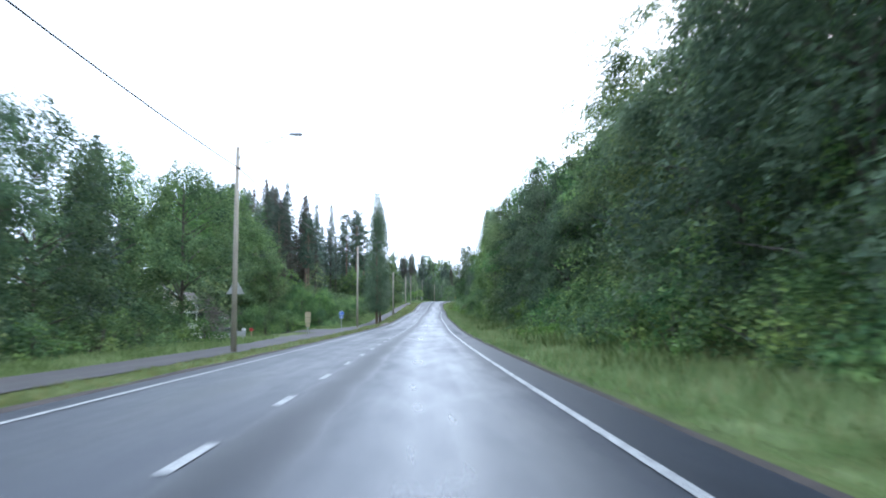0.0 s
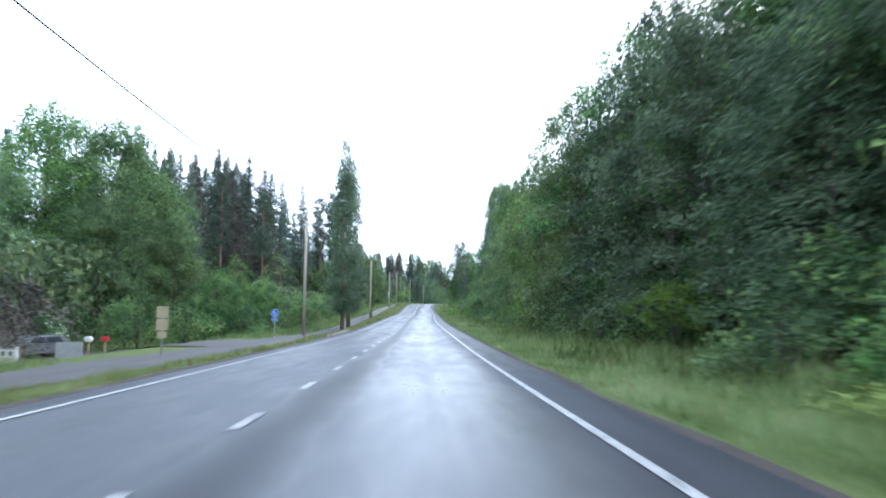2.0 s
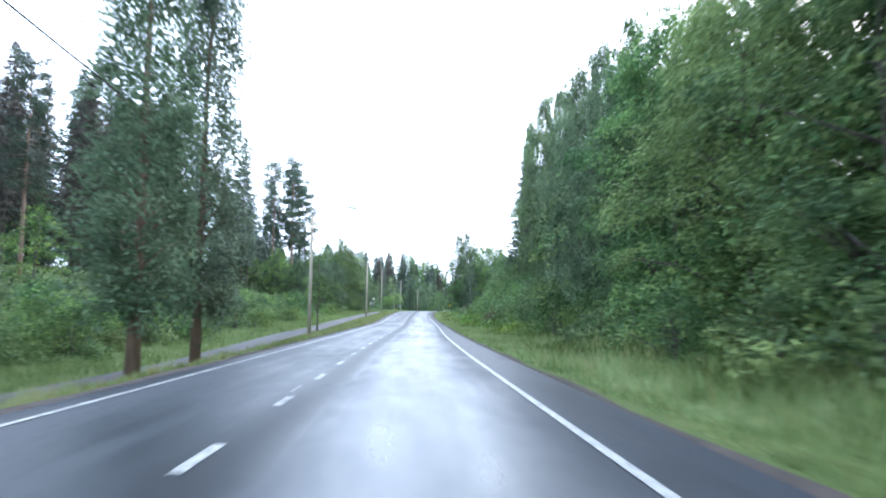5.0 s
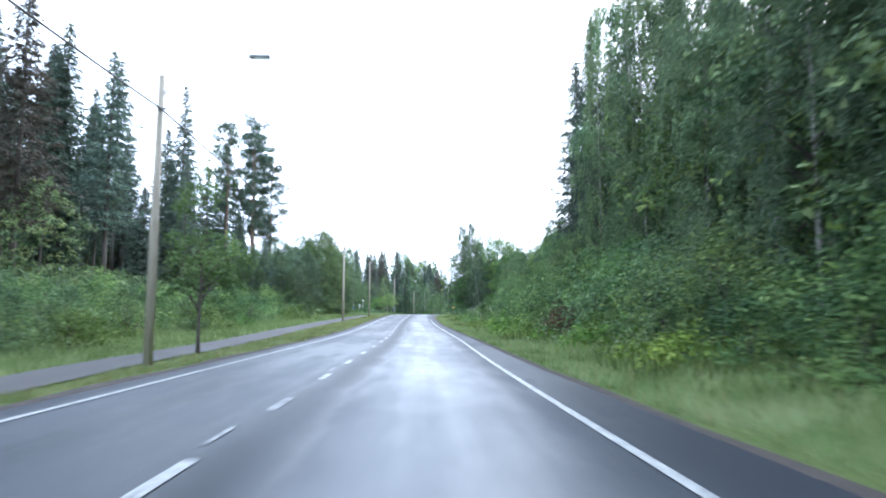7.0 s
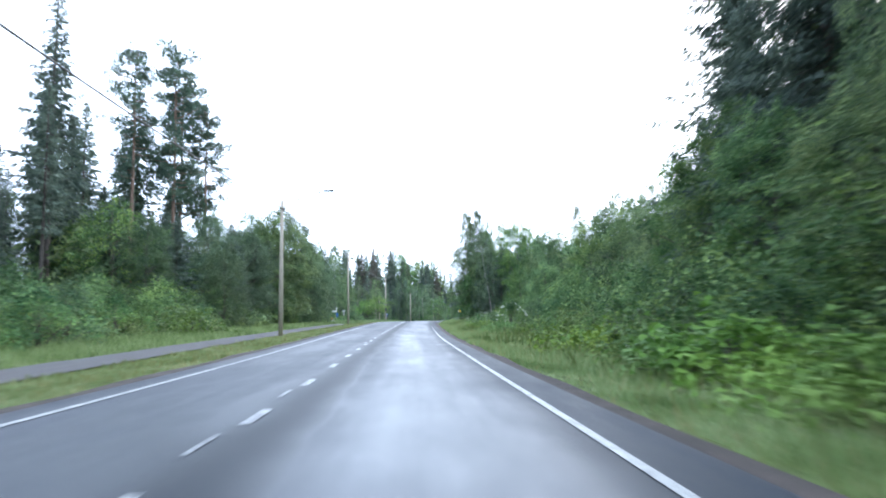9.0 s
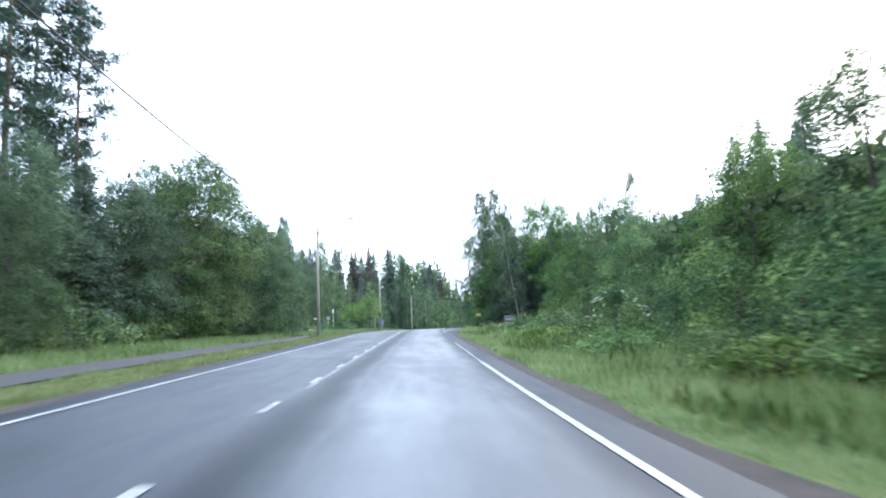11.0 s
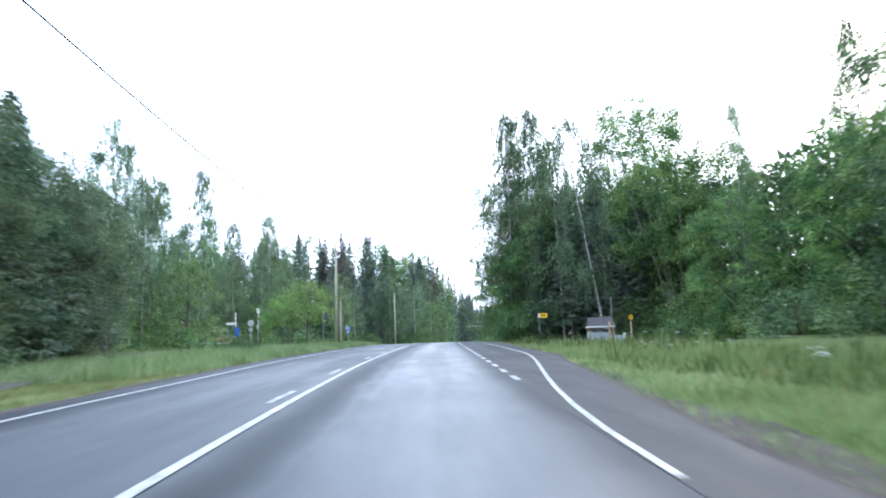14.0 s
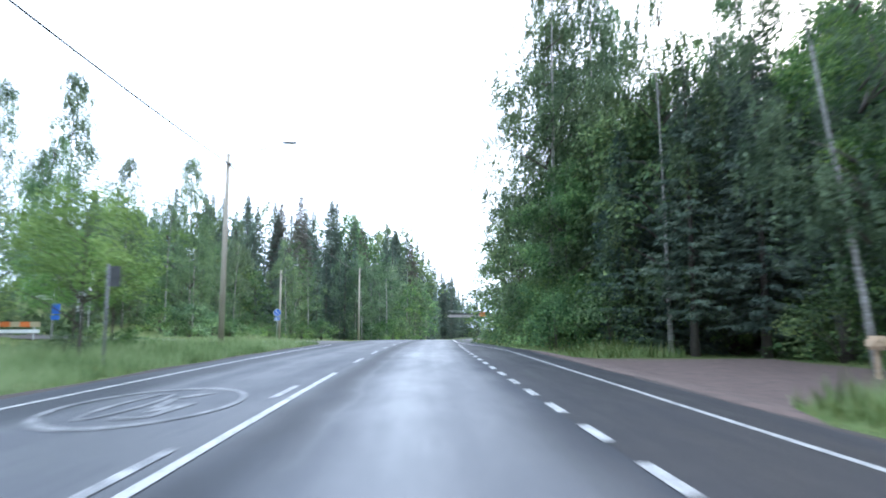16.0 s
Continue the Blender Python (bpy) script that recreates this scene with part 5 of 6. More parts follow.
def flowering_bush(seed, h, r):
    """A leafy bush dotted with flat white flower heads."""
    ob = bush(seed, h, r, boughs=26)
    ob.name = "flowering_bush"
    rng = rng_for(seed + 1)
    n = 46
    a, t = rng.uniform(0, 6.28, n), rng.uniform(0.35, 0.98, n)
    rr = r * np.sqrt(np.clip(1 - t ** 2.2, 0.05, 1)) * 1.05
    heads = np.stack([rr * np.cos(a), rr * np.sin(a), h * t], 1)
    p = np.repeat(heads, 12, 0) + rng.normal(0, 1, (n * 12, 3)) * np.array([0.06, 0.06, 0.02])
    tri_object("blossom", leaf_tris(p, unit(rng.normal(0, 1, p.shape) * np.array([1, 1, 0.4])), 0.05, 0.045, rng), FLOWER, ob, "flat white flower heads")
    return ob


elder = flowering_bush(97, 2.7, 1.6)
elder.matrix_basis = Matrix.Translation(place(9.0, 218.5, -0.05))
tagged(elder, "green bush with flat white flower heads", "bush")
lilac = copy_thing(elder, Matrix())
lilac.matrix_basis = Matrix.Translation(at(-26.6, 81.8, -0.05))
hedge_bush = copy_thing(elder, Matrix())
hedge_bush.matrix_basis = Matrix.Translation(at(-28.0, 66.2, -0.05)) @ Matrix.Diagonal((1.75, 1.75, 2.0, 1.0))
# columnar aspens by the path
pop = poplar_tree(91, 22.4, 1.42)
pop.matrix_basis = Matrix.Translation(at(-10.9, 113.6, -0.05))
tagged(pop, "tall columnar aspen with small shimmering leaves", "tree", "columnar aspens")
pop2 = copy_thing(pop, Matrix())
pop2.matrix_basis = Matrix.LocRotScale(at(-10.9, 119.6, -0.05), Euler((0, 0, 2.1)), (0.95, 0.95, 0.97))
# saplings
plant("sapling", -10.6, 149.5, 7.6)
plant("bright", -9.9, 291.7, 5.6, wide=1.0)
plant("bright", -13.0, 298.5, 5.0, wide=0.9)
plant("sapling", -12.5, 301, 5.5)
# bushes on the left bank
y = 4.0
while y < 300:
    if not (50 < y < 95):
        off = plant_rng.uniform(-17.5, -14.8) if y < 262 else plant_rng.uniform(-24, -20)
        beside("bush", off, y, plant_rng.uniform(1.6, 2.8))
        UNDER.append((float(line_x(y)) + off - plant_rng.uniform(1.8, 3.5), y + 1.6, plant_rng.uniform(2.2, 3.8)))
    y += plant_rng.uniform(3.6, 5.4)
for y in np.arange(122, 212, 5.0):
    beside("bush", plant_rng.uniform(-24, -19), float(y), plant_rng.uniform(1.6, 3.0))
for i in range(44):
    beside("shrub", plant_rng.uniform(-23, -13.5), 118 + 2.2 * i, plant_rng.uniform(0.8, 1.8), wide=1.3)
for i in range(16):
    beside("shrub", plant_rng.uniform(7.9, 9.8), 146 + 4.2 * i, plant_rng.uniform(0.9, 1.8), wide=1.15)
for i in range(22):
    plant("bush", plant_rng.uniform(-45, -9), plant_rng.uniform(334, 372), plant_rng.uniform(1.6, 3.2), wide=1.3)
for x, y, h in ((-12.5, 284, 0.9), (-13.5, 288, 1.1), (-15, 292, 1.0), (-12.2, 296, 0.9), (-16, 286, 1.2), (-11.8, 301, 1.0), (-14.5, 304, 1.1), (-17.5, 298, 1.3)):
    plant("bush", x, y, h, variant=2, wide=1.2)
for x, y, h in ((-27, 86, 3.0), (-20, 92, 2.6), (-17.5, 97, 2.6)):
    plant("bush", x, y, h)
# the far wood where the road bends away
for i in range(120):
    x = plant_rng.uniform(-75, 8)
    y = 392 + plant_rng.uniform(0, 75) + max(0, x + 6) * 3.0
    k = "fspruce" if plant_rng.random() < 0.66 else "fbroad"
    plant(k, x, y, (plant_rng.uniform(24, 31) if y > 425 else plant_rng.uniform(15, 20)))
for i in range(26):
    y = plant_rng.uniform(470, 560)
    beside("fspruce", plant_rng.uniform(-26, -10), y, plant_rng.uniform(18, 24))
for i in range(30):
    y = plant_rng.uniform(330, 520)
    beside("fbroad" if plant_rng.random() < 0.6 else "fspruce", plant_rng.uniform(9, 24), y, plant_rng.uniform(14, 20))
for i in range(34):
    plant("fbroad", plant_rng.uniform(-60, 6), plant_rng.uniform(380, 415), plant_rng.uniform(9, 15), wide=1.15)
for i in range(22):
    plant("fbroad", plant_rng.uniform(-60, -30), plant_rng.uniform(325, 385), plant_rng.uniform(9, 16), wide=1.1)
for i in range(14):
    plant("fbroad", plant_rng.uniform(-48, -28), plant_rng.uniform(272, 312), plant_rng.uniform(7, 11), wide=1.1)
for x, y, h in ((2, 440, 28), (5, 446, 28), (8, 452, 27), (10, 458, 25), (16.5, 532, 31), (19.5, 538, 29), (22.5, 545, 27), (26, 552, 25), (29, 560, 22), (32, 568, 19), (0, 432, 22), (4, 436, 20), (9, 446, 18), (18, 534, 19)):
    plant("fspruce", x, y, h)
    plant("fbroad", x - 2.5, y - 4, h * 0.62)
for i in range(14):
    y = plant_rng.uniform(375, 400)
    plant("bush", plant_rng.uniform(-30, 4), y, plant_rng.uniform(2, 4))
for x, y, h in ((-6, 396, 15), (-4.5, 398, 15), (-3, 395, 14), (-1.5, 399, 15), (0.5, 402, 15), (-9, 400, 16)):
    plant("birch", x, y, h, variant=2)

for x, y, h, k in ((-19, 420, 30, "brown"), (-6, 430, 27, "brown"), (-12.6, 424, 31, "spruce"), (-24, 426, 28, "brown"), (-30, 418, 27, "spruce"), (2, 436, 27, "spruce"), (6, 443, 25, "brown"), (-38, 415, 26, "spruce")):
    plant(k, x, y, h)
for y, off, h in ((151, 9.6, 4.8), (156, 10.2, 5.2), (162, 9.8, 5.4), (167.5, 10.0, 5.0), (145, 9.8, 4.4)):
    beside("bush", off, y, h, variant=3, wide=1.15)
# shrubs and herbs spilling into the verge before the bus bay
for i in range(9):
    beside("bush", plant_rng.uniform(7.4, 10.0), 226 + 2.4 * i, plant_rng.uniform(0.9, 1.9), wide=1.15)
for i in range(8):
    beside("herb", plant_rng.uniform(6.6, 9.0), 224 + 2.8 * i, plant_rng.uniform(0.6, 1.0), wide=1.1)


# ---- grass ----
def right_verge(rng, n):
    y = -4 + 330 * rng.uniform(0, 1, n)
    a = right_edge(y) + 0.38
    width = np.where(y > 183, 7.0, 5.2)
    u = rng.uniform(0, 1, n)
    off = a + width * u
    tuft = 0.75 + 0.35 * np.sin(y * 1.9 + off * 2.3) * np.sin(y * 0.83 - off * 1.1) + 0.3 * np.sin(y * 0.27 + off * 0.9)
    keep = ~((y < 299.5) & (off > 4.3) & (y > 283 - 6 * np.clip(1 - (off - 4.25) / 9.75, 0, 1) ** 6))
    return off[keep], y[keep], ((0.45 + 0.85 * np.clip(u * 2.0, 0, 1)) * tuft)[keep]


def left_verge(rng, n):
    y = -2 + 330 * rng.uniform(0, 1, n)
    a, b = left_edge(y) - 0.35, path_mid(y) + path_half(y)
    off = a + (b - a) * rng.uniform(0, 1, n)
    keep = ~((y > 76.5) & (y < 87)) & ~((y > 310) & (y < 325))
    tall = np.where((y > 48) & (y < 135), 1.35, 0.85) * (0.8 + 0.35 * np.sin(y * 1.3 + off))
    return off[keep], y[keep], tall[keep]


def left_back(rng, n):
    y = -2 + 312 * rng.uniform(0, 1, n)
    b = path_mid(y) - path_half(y)
    off = b - 6.0 * rng.uniform(0, 1, n)
    keep = ~((y > 62) & (y < 90))
    return off[keep], y[keep], np.full(keep.sum(), 1.0)


def sized(name, seed, count, sampler, tall, width, mat, label):
    rng = rng_for(seed)
    off, yy, hh = sampler(rng, count)
    k = len(off)
    base = np.stack([line_x(yy) + off, yy, ground_z(off, yy)], 1)
    d = unit(np.stack([rng.normal(0, 0.35, k), rng.normal(0, 0.35, k), np.ones(k)], 1))
    t = leaf_tris(base, d, 1.0, width, rng)
    t[:, 2] = base + d * (tall * hh * rng.uniform(0.5, 1.2, k))[:, None]
    tagged(tri_object(name, t, mat), label, "grass", kind="stuff")


sized("verge_grass", 201, 150000, right_verge, 0.45, 0.035, GRASS, "tall green summer grass in the roadside verge")
sized("verge_grass_dry", 202, 26000, right_verge, 0.6, 0.02, GRASS_DRY, "pale seeding grass stalks in the verge")
def verge_edge(rng, n):
    off, y, hh = right_verge(rng, n)
    keep = (off - right_edge(y) > 2.4 + 0.9 * np.sin(y * 0.31)) & (rng.uniform(0, 1, len(y)) < 0.5 + 0.5 * np.sin(y * 0.5 + off))
    return off[keep], y[keep], hh[keep]


sized("verge_weeds", 212, 46000, verge_edge, 0.62, 0.1, LEAF_SHRUB, "broad-leaved weeds along the back of the verge")
sized("short_grass", 203, 62000, left_verge, 0.2, 0.035, GRASS, "short mown grass between road and cycle path")
sized("short_grass_dry", 204, 42000, left_verge, 0.2, 0.03, GRASS_DRY, "yellowed mown grass blades on the verge")
def left_meadow(rng, n):
    y = 258 + 54 * rng.uniform(0, 1, n)
    off = left_edge(y) - 0.5 - 10 * rng.uniform(0, 1, n) ** 1.3
    return off, y, 0.6 + 0.6 * np.clip((left_edge(y) - off) / 3, 0, 1)


sized("tall_grass", 206, 26000, left_meadow, 0.5, 0.035, GRASS, "tall meadow grass on the corner by the side road")
sized("meadow_grass", 205, 70000, left_back, 0.4, 0.04, GRASS, "rough grass on the bank behind the cycle path")


# ---- the uncountable undergrowth behind the first bushes ----
def thicket(items, seed):
    rng = rng_for(seed)
    out = []
    for x, y, h in items:
        v = 3 if h > 3.6 else 1
        src = made["bush", v].children
        me = [o for o in src if o.name.startswith("foliage")][0].data
        co = np.empty(len(me.vertices) * 3, np.float32)
        me.vertices.foreach_get("co", co)
        co = co.reshape(-1, 3, 3)[rng.uniform(0, 1, len(co) // 9) < 0.55]
        mid = co.mean(1, keepdims=True)
        co = (mid + (co - mid) * 1.35).reshape(-1, 3) * (h / PROTO["bush"][v][1][1])
        a = rng.uniform(0, 6.28)
        turn = np.array([[math.cos(a), math.sin(a), 0], [-math.sin(a), math.cos(a), 0], [0, 0, 1]])
        out.append(co @ turn + np.array(at(x, y, -0.05)))
    tris = np.concatenate(out).reshape(-1, 3, 3)
    tagged(tri_object("undergrowth", tris, LEAF), "dense dark-green undergrowth beneath the roadside trees", "undergrowth", kind="stuff")


thicket(UNDER, 209)


def wood_interior(seed, count):
    """Deep foliage of the wood behind the trees that can be told apart."""
    rng = rng_for(seed)
    y = rng.uniform(12, 330, count)
    side = rng.uniform(0, 1, count) < 0.24
    tall = np.where(side, table(y, [(0, 8), (100, 8), (108, 2), (212, 2), (220, 8), (262, 8.5), (300, 9), (311, 3), (330, 2)]),
                    table(y, [(0, 14.5), (50, 15.5), (68, 17), (115, 17), (125, 15), (150, 13), (180, 13), (188, 8.5), (255, 8.5), (268, 12), (330, 14)]))
    left0 = table(y, [(0, -27), (60, -27), (215, -26), (222, -22.5), (266, -22.5), (275, -27), (330, -27)])
    right0 = table(y, [(0, 14), (183, 14.5), (190, 19), (250, 20), (268, 24), (296, 24), (300, 19), (330, 18)])
    off = np.where(side, left0 - 11 * rng.uniform(0, 1, count) ** 1.3, right0 + 13 * rng.uniform(0, 1, count) ** 1.3)
    z = tall * rng.uniform(0, 1, count) ** 0.8
    p = np.stack([line_x(y) + off, y, ground_z(off, y) + z], 1)
    d = unit(rng.normal(size=(count, 3)) + np.array([0, 0, -0.3]))
    tagged(tri_object("wood_interior", leaf_tris(p, d, 0.8, 0.5, rng), LEAF), "dark leafy depth of the roadside wood", "woodland", kind="stuff")


wood_interior(211, 110000)


# white umbels scattered along the right-hand verge
def umbels(seed, count):
    rng = rng_for(seed)
    y = rng.choice([150.0, 170, 232, 240, 246, 258, 268], count) + rng.normal(0, 4.0, count)
    off = right_edge(y) + rng.uniform(2.2, 5.0, count)
    top = np.stack([line_x(y) + off, y, ground_z(off, y) + rng.uniform(0.55, 1.0, count)], 1)
    p = np.repeat(top, 9, 0) + rng.normal(0, 1, (count * 9, 3)) * np.array([0.05, 0.05, 0.012])
    d = unit(rng.normal(0, 1, p.shape) * np.array([1, 1, 0.3]))
    tagged(tri_object("verge_flowers", leaf_tris(p, d, 0.035, 0.03, rng), FLOWER), "small white umbel flowers in the verge", "flowers", kind="stuff")


umbels(207, 90)


# ---- lamp posts and cables ----
def lamp_post(x, y, h, arm=3.3):
    base = at(x, y, 0.0)
    drop = 1.15 if y < 150 else 0.55
    ob = holder("street_lamp", base, "weathered wooden lamp post with long steel arm", "street lamp", "street lamps")
    tubes("pole", [([(0, 0, -0.3), (0, 0, h * 0.5), (0.02, 0, h)], [0.15, 0.125, 0.095])], POLE_WOOD, ob, sides=12)
    tubes("arm", [([(0, 0, h - 0.9), (0.35, 0, h - 0.15), (1.2, 0, h + 0.12), (arm - 0.5, 0, h + 0.64)], [0.036, 0.036, 0.034, 0.032])], LAMP_GREY, ob, "grey steel bracket arm", 6)
    bm = box(arm - 0.55, -0.11, h + 0.6, arm + 0.12, 0.11, h + 0.72, 0.03)
    head = part("lamp_head", bm, LAMP_GREY, ob, "flat grey luminaire")
    part("lens", box(arm - 0.35, -0.09, h + 0.575, arm + 0.07, 0.09, h + 0.605, 0.008), SIGN_WHITE, head)
    part("cable_hook", box(-0.04, -0.16, h - drop - 0.03, 0.3, -0.1, h - drop + 0.03, 0.01), DARK_METAL, ob)
    return ob, base + Vector((0.1, -0.13, h - drop))


POLES = [(-8.6, -16.0, 10.5), (-10.8, 35.55, 10.8), (-11.85, 95.4, 11.3), (-10.4, 144.2, 9.2), (-10.8, 200.5, 8.9), (-11.6, 251.0, 10.2), (-9.0, 305.5, 9.8), (-4.3, 366.0, 10.0)]
hooks = []
for x, y, h in POLES:
    hooks.append(lamp_post(x, y, h, 2.6 if y > 360 else 3.3)[1])
for x, y, h in ((3.5, 415, 9.0), (-13, 352, 8.0), (10.0, 445, 9.0)):
    lamp_post(x, y, h, 2.0)
for a, b in zip(hooks, hooks[1:]):
    pts = [a.lerp(b, k / 14) - Vector((0, 0, 0.7 * (1 - (2 * k / 14 - 1) ** 2))) for k in range(15)]
    tagged(tubes("overhead_cable", [(pts, [0.03] * 15)], WIRE, sides=5), "thin black cable strung between lamp posts", "cable", "overhead cables")


# ---- signs ----
def post(ob, h, r=0.03, mat=None, name="post"):
    return tubes(name, [([(0, 0, -0.3), (0, 0, h)], [r, r])], mat or STEEL, ob, sides=8)


def disc(name, r, z, yoff, mat, parent, t=0.018, label=""):
    bm = bmesh.new()
    bmesh.ops.create_cone(bm, cap_ends=True, segments=36, radius1=r, radius2=r, depth=t, matrix=Matrix.Translation((0, yoff, z)) @ Matrix.Rotation(math.pi / 2, 4, "X"))
    return part(name, bm, mat, parent, label)


def flat(name, x0, z0, x1, z1, yoff, mat, parent, t=0.008):
    return part(name, box(x0, yoff - t / 2, z0, x1, yoff + t / 2, z1), mat, parent)


def cycle_sign(x, y, h=2.1):
    ob = holder("cycle_path_sign", at(x, y), "round blue cycle path sign with small plate on steel post", "traffic sign", "cycle path signs")
    post(ob, h + 0.35)
    rim = disc("rim", 0.32, h, -0.045, SIGN_WHITE, ob)
    disc("face", 0.3, h, -0.058, SIGN_BLUE, rim)
    for a, b, c, d in ((-0.14, 0.0, -0.09, 0.18), (-0.04, 0.02, 0.01, 0.14), (-0.16, -0.16, 0.0, -0.12), (0.05, -0.2, 0.18, -0.16), (0.06, -0.1, 0.1, 0.06)):
        flat("pictogram", a, h + b, c, h + d, -0.07, SIGN_WHITE, rim)
    rim2 = flat("plate_rim", -0.24, h - 0.66, 0.24, h - 0.38, -0.045, SIGN_WHITE, ob, 0.016)
    flat("plate_face", -0.225, h - 0.645, 0.225, h - 0.395, -0.056, SIGN_BLUE, rim2)
    flat("arrow_bar", -0.16, h - 0.54, 0.16, h - 0.5, -0.064, SIGN_WHITE, rim2)
    flat("arrow_bar", -0.1, h - 0.6, -0.05, h - 0.44, -0.064, SIGN_WHITE, rim2)
    return ob


cycle_sign(-13.5, 91.6, 2.0)
cycle_sign(-10.0, 330.2, 2.35)

# back of a triangular sign beside the first lamp post
tri = holder("warning_sign", at(-10.95, 36.1), "back of a grey triangular warning sign", "traffic sign")
post(tri, 3.9)
bm = bmesh.new()
vs = [bm.verts.new(v) for v in ((-0.48, 0.07, 3.05), (0.48, 0.07, 3.05), (0, 0.07, 3.88), (-0.48, 0.09, 3.05), (0.48, 0.09, 3.05), (0, 0.09, 3.88))]
for f in ((0, 1, 2), (5, 4, 3), (0, 3, 4, 1), (1, 4, 5, 2), (2, 5, 3, 0)):
    bm.faces.new([vs[i] for i in f])
part("plate", bm, SIGN_BACK, tri)

board = holder("sign_board", at(-13.3, 67.8), "two beige sign plates stacked on a steel post", "traffic sign")
post(board, 2.25, 0.035)
for z0, z1, w in ((1.75, 2.28, 0.55), (1.18, 1.7, 0.55), (0.8, 1.12, 0.42)):
    flat("plate", -w / 2, z0, w / 2, z1, -0.05, SIGN_BEIGE, board, 0.02)

bus = holder("bus_stop_sign", at(5.1, 275.6), "yellow bus stop flag sign on a dark post", "traffic sign")
post(bus, 1.98, 0.028, DARK_METAL)
flag = part("flag", box(0.025, -0.02, 1.72, 0.46, 0.02, 1.97, 0.006), SIGN_YELLOW, bus, "yellow sign plate")
part("edge_plate", box(-0.06, -0.025, 1.72, 0.025, 0.025, 1.97, 0.005), SIGN_WHITE, bus)
flat("symbol_bar", 0.12, 1.83, 0.36, 1.875, -0.025, SIGN_BLACK, flag)
flat("symbol_bar", 0.15, 1.81, 0.33, 1.83, -0.025, SIGN_BLACK, flag)

# signs at the side road
s1 = holder("direction_sign", at(-20.6, 313.3), "white direction board on a blue and steel post", "traffic sign")
post(s1, 3.6, 0.045)
flat("board", -0.95, 2.35, 0.1, 2.62, -0.06, SIGN_WHITE, s1, 0.03)
flat("plate", -0.05, 1.5, 0.42, 2.1, -0.06, SIGN_BLUE, s1, 0.02)
flat("plate", -0.05, 1.15, 0.42, 1.42, -0.06, SIGN_BLUE, s1, 0.02)
s2 = holder("round_sign", at(-18.9, 313.0), "grey back of a round sign with two small plates", "traffic sign")
post(s2, 2.9)
disc("disc", 0.34, 2.6, -0.05, SIGN_BACK, s2)
flat("plate", -0.22, 1.75, 0.22, 2.1, -0.05, SIGN_BACK, s2, 0.02)
s3 = holder("route_sign", at(-17.8, 311.5), "narrow steel sign post with small plates", "traffic sign")
post(s3, 4.1, 0.04)
flat("plate", -0.14, 3.55, 0.14, 4.1, -0.05, SIGN_WHITE, s3, 0.02)
flat("plate", -0.2, 2.0, 0.1, 2.3, -0.05, SIGN_BACK, s3, 0.02)
s4 = holder("sign_post", at(-8.35, 289.5), "dark rectangular sign back on a steel post", "traffic sign")
post(s4, 2.75, 0.035, LAMP_GREY)
flat("plate", 0.0, 2.15, 0.3, 2.7, 0.05, DARK_METAL, s4, 0.02)
bar = holder("road_barrier", Matrix.Translation(at(-22.3, 312.0)) @ Matrix.Rotation(0.25, 4, "Z"), "orange and white striped road barrier at the side road", "barrier")
for k in range(6):
    part("stripe", box(-1.5 + 0.5 * k, -0.02, 0.75, -1.0 + 0.5 * k, 0.02, 1.05), ORANGE if k % 2 == 0 else SIGN_BEIGE, bar)
for k in (-1.2, 1.2):
    part("leg", box(k - 0.04, 0.03, 0, k + 0.04, 0.09, 1.0, 0.01), STEEL, bar)
part("lower_board", box(-1.5, -0.02, 0.4, 1.5, 0.02, 0.6), SIGN_WHITE, bar)


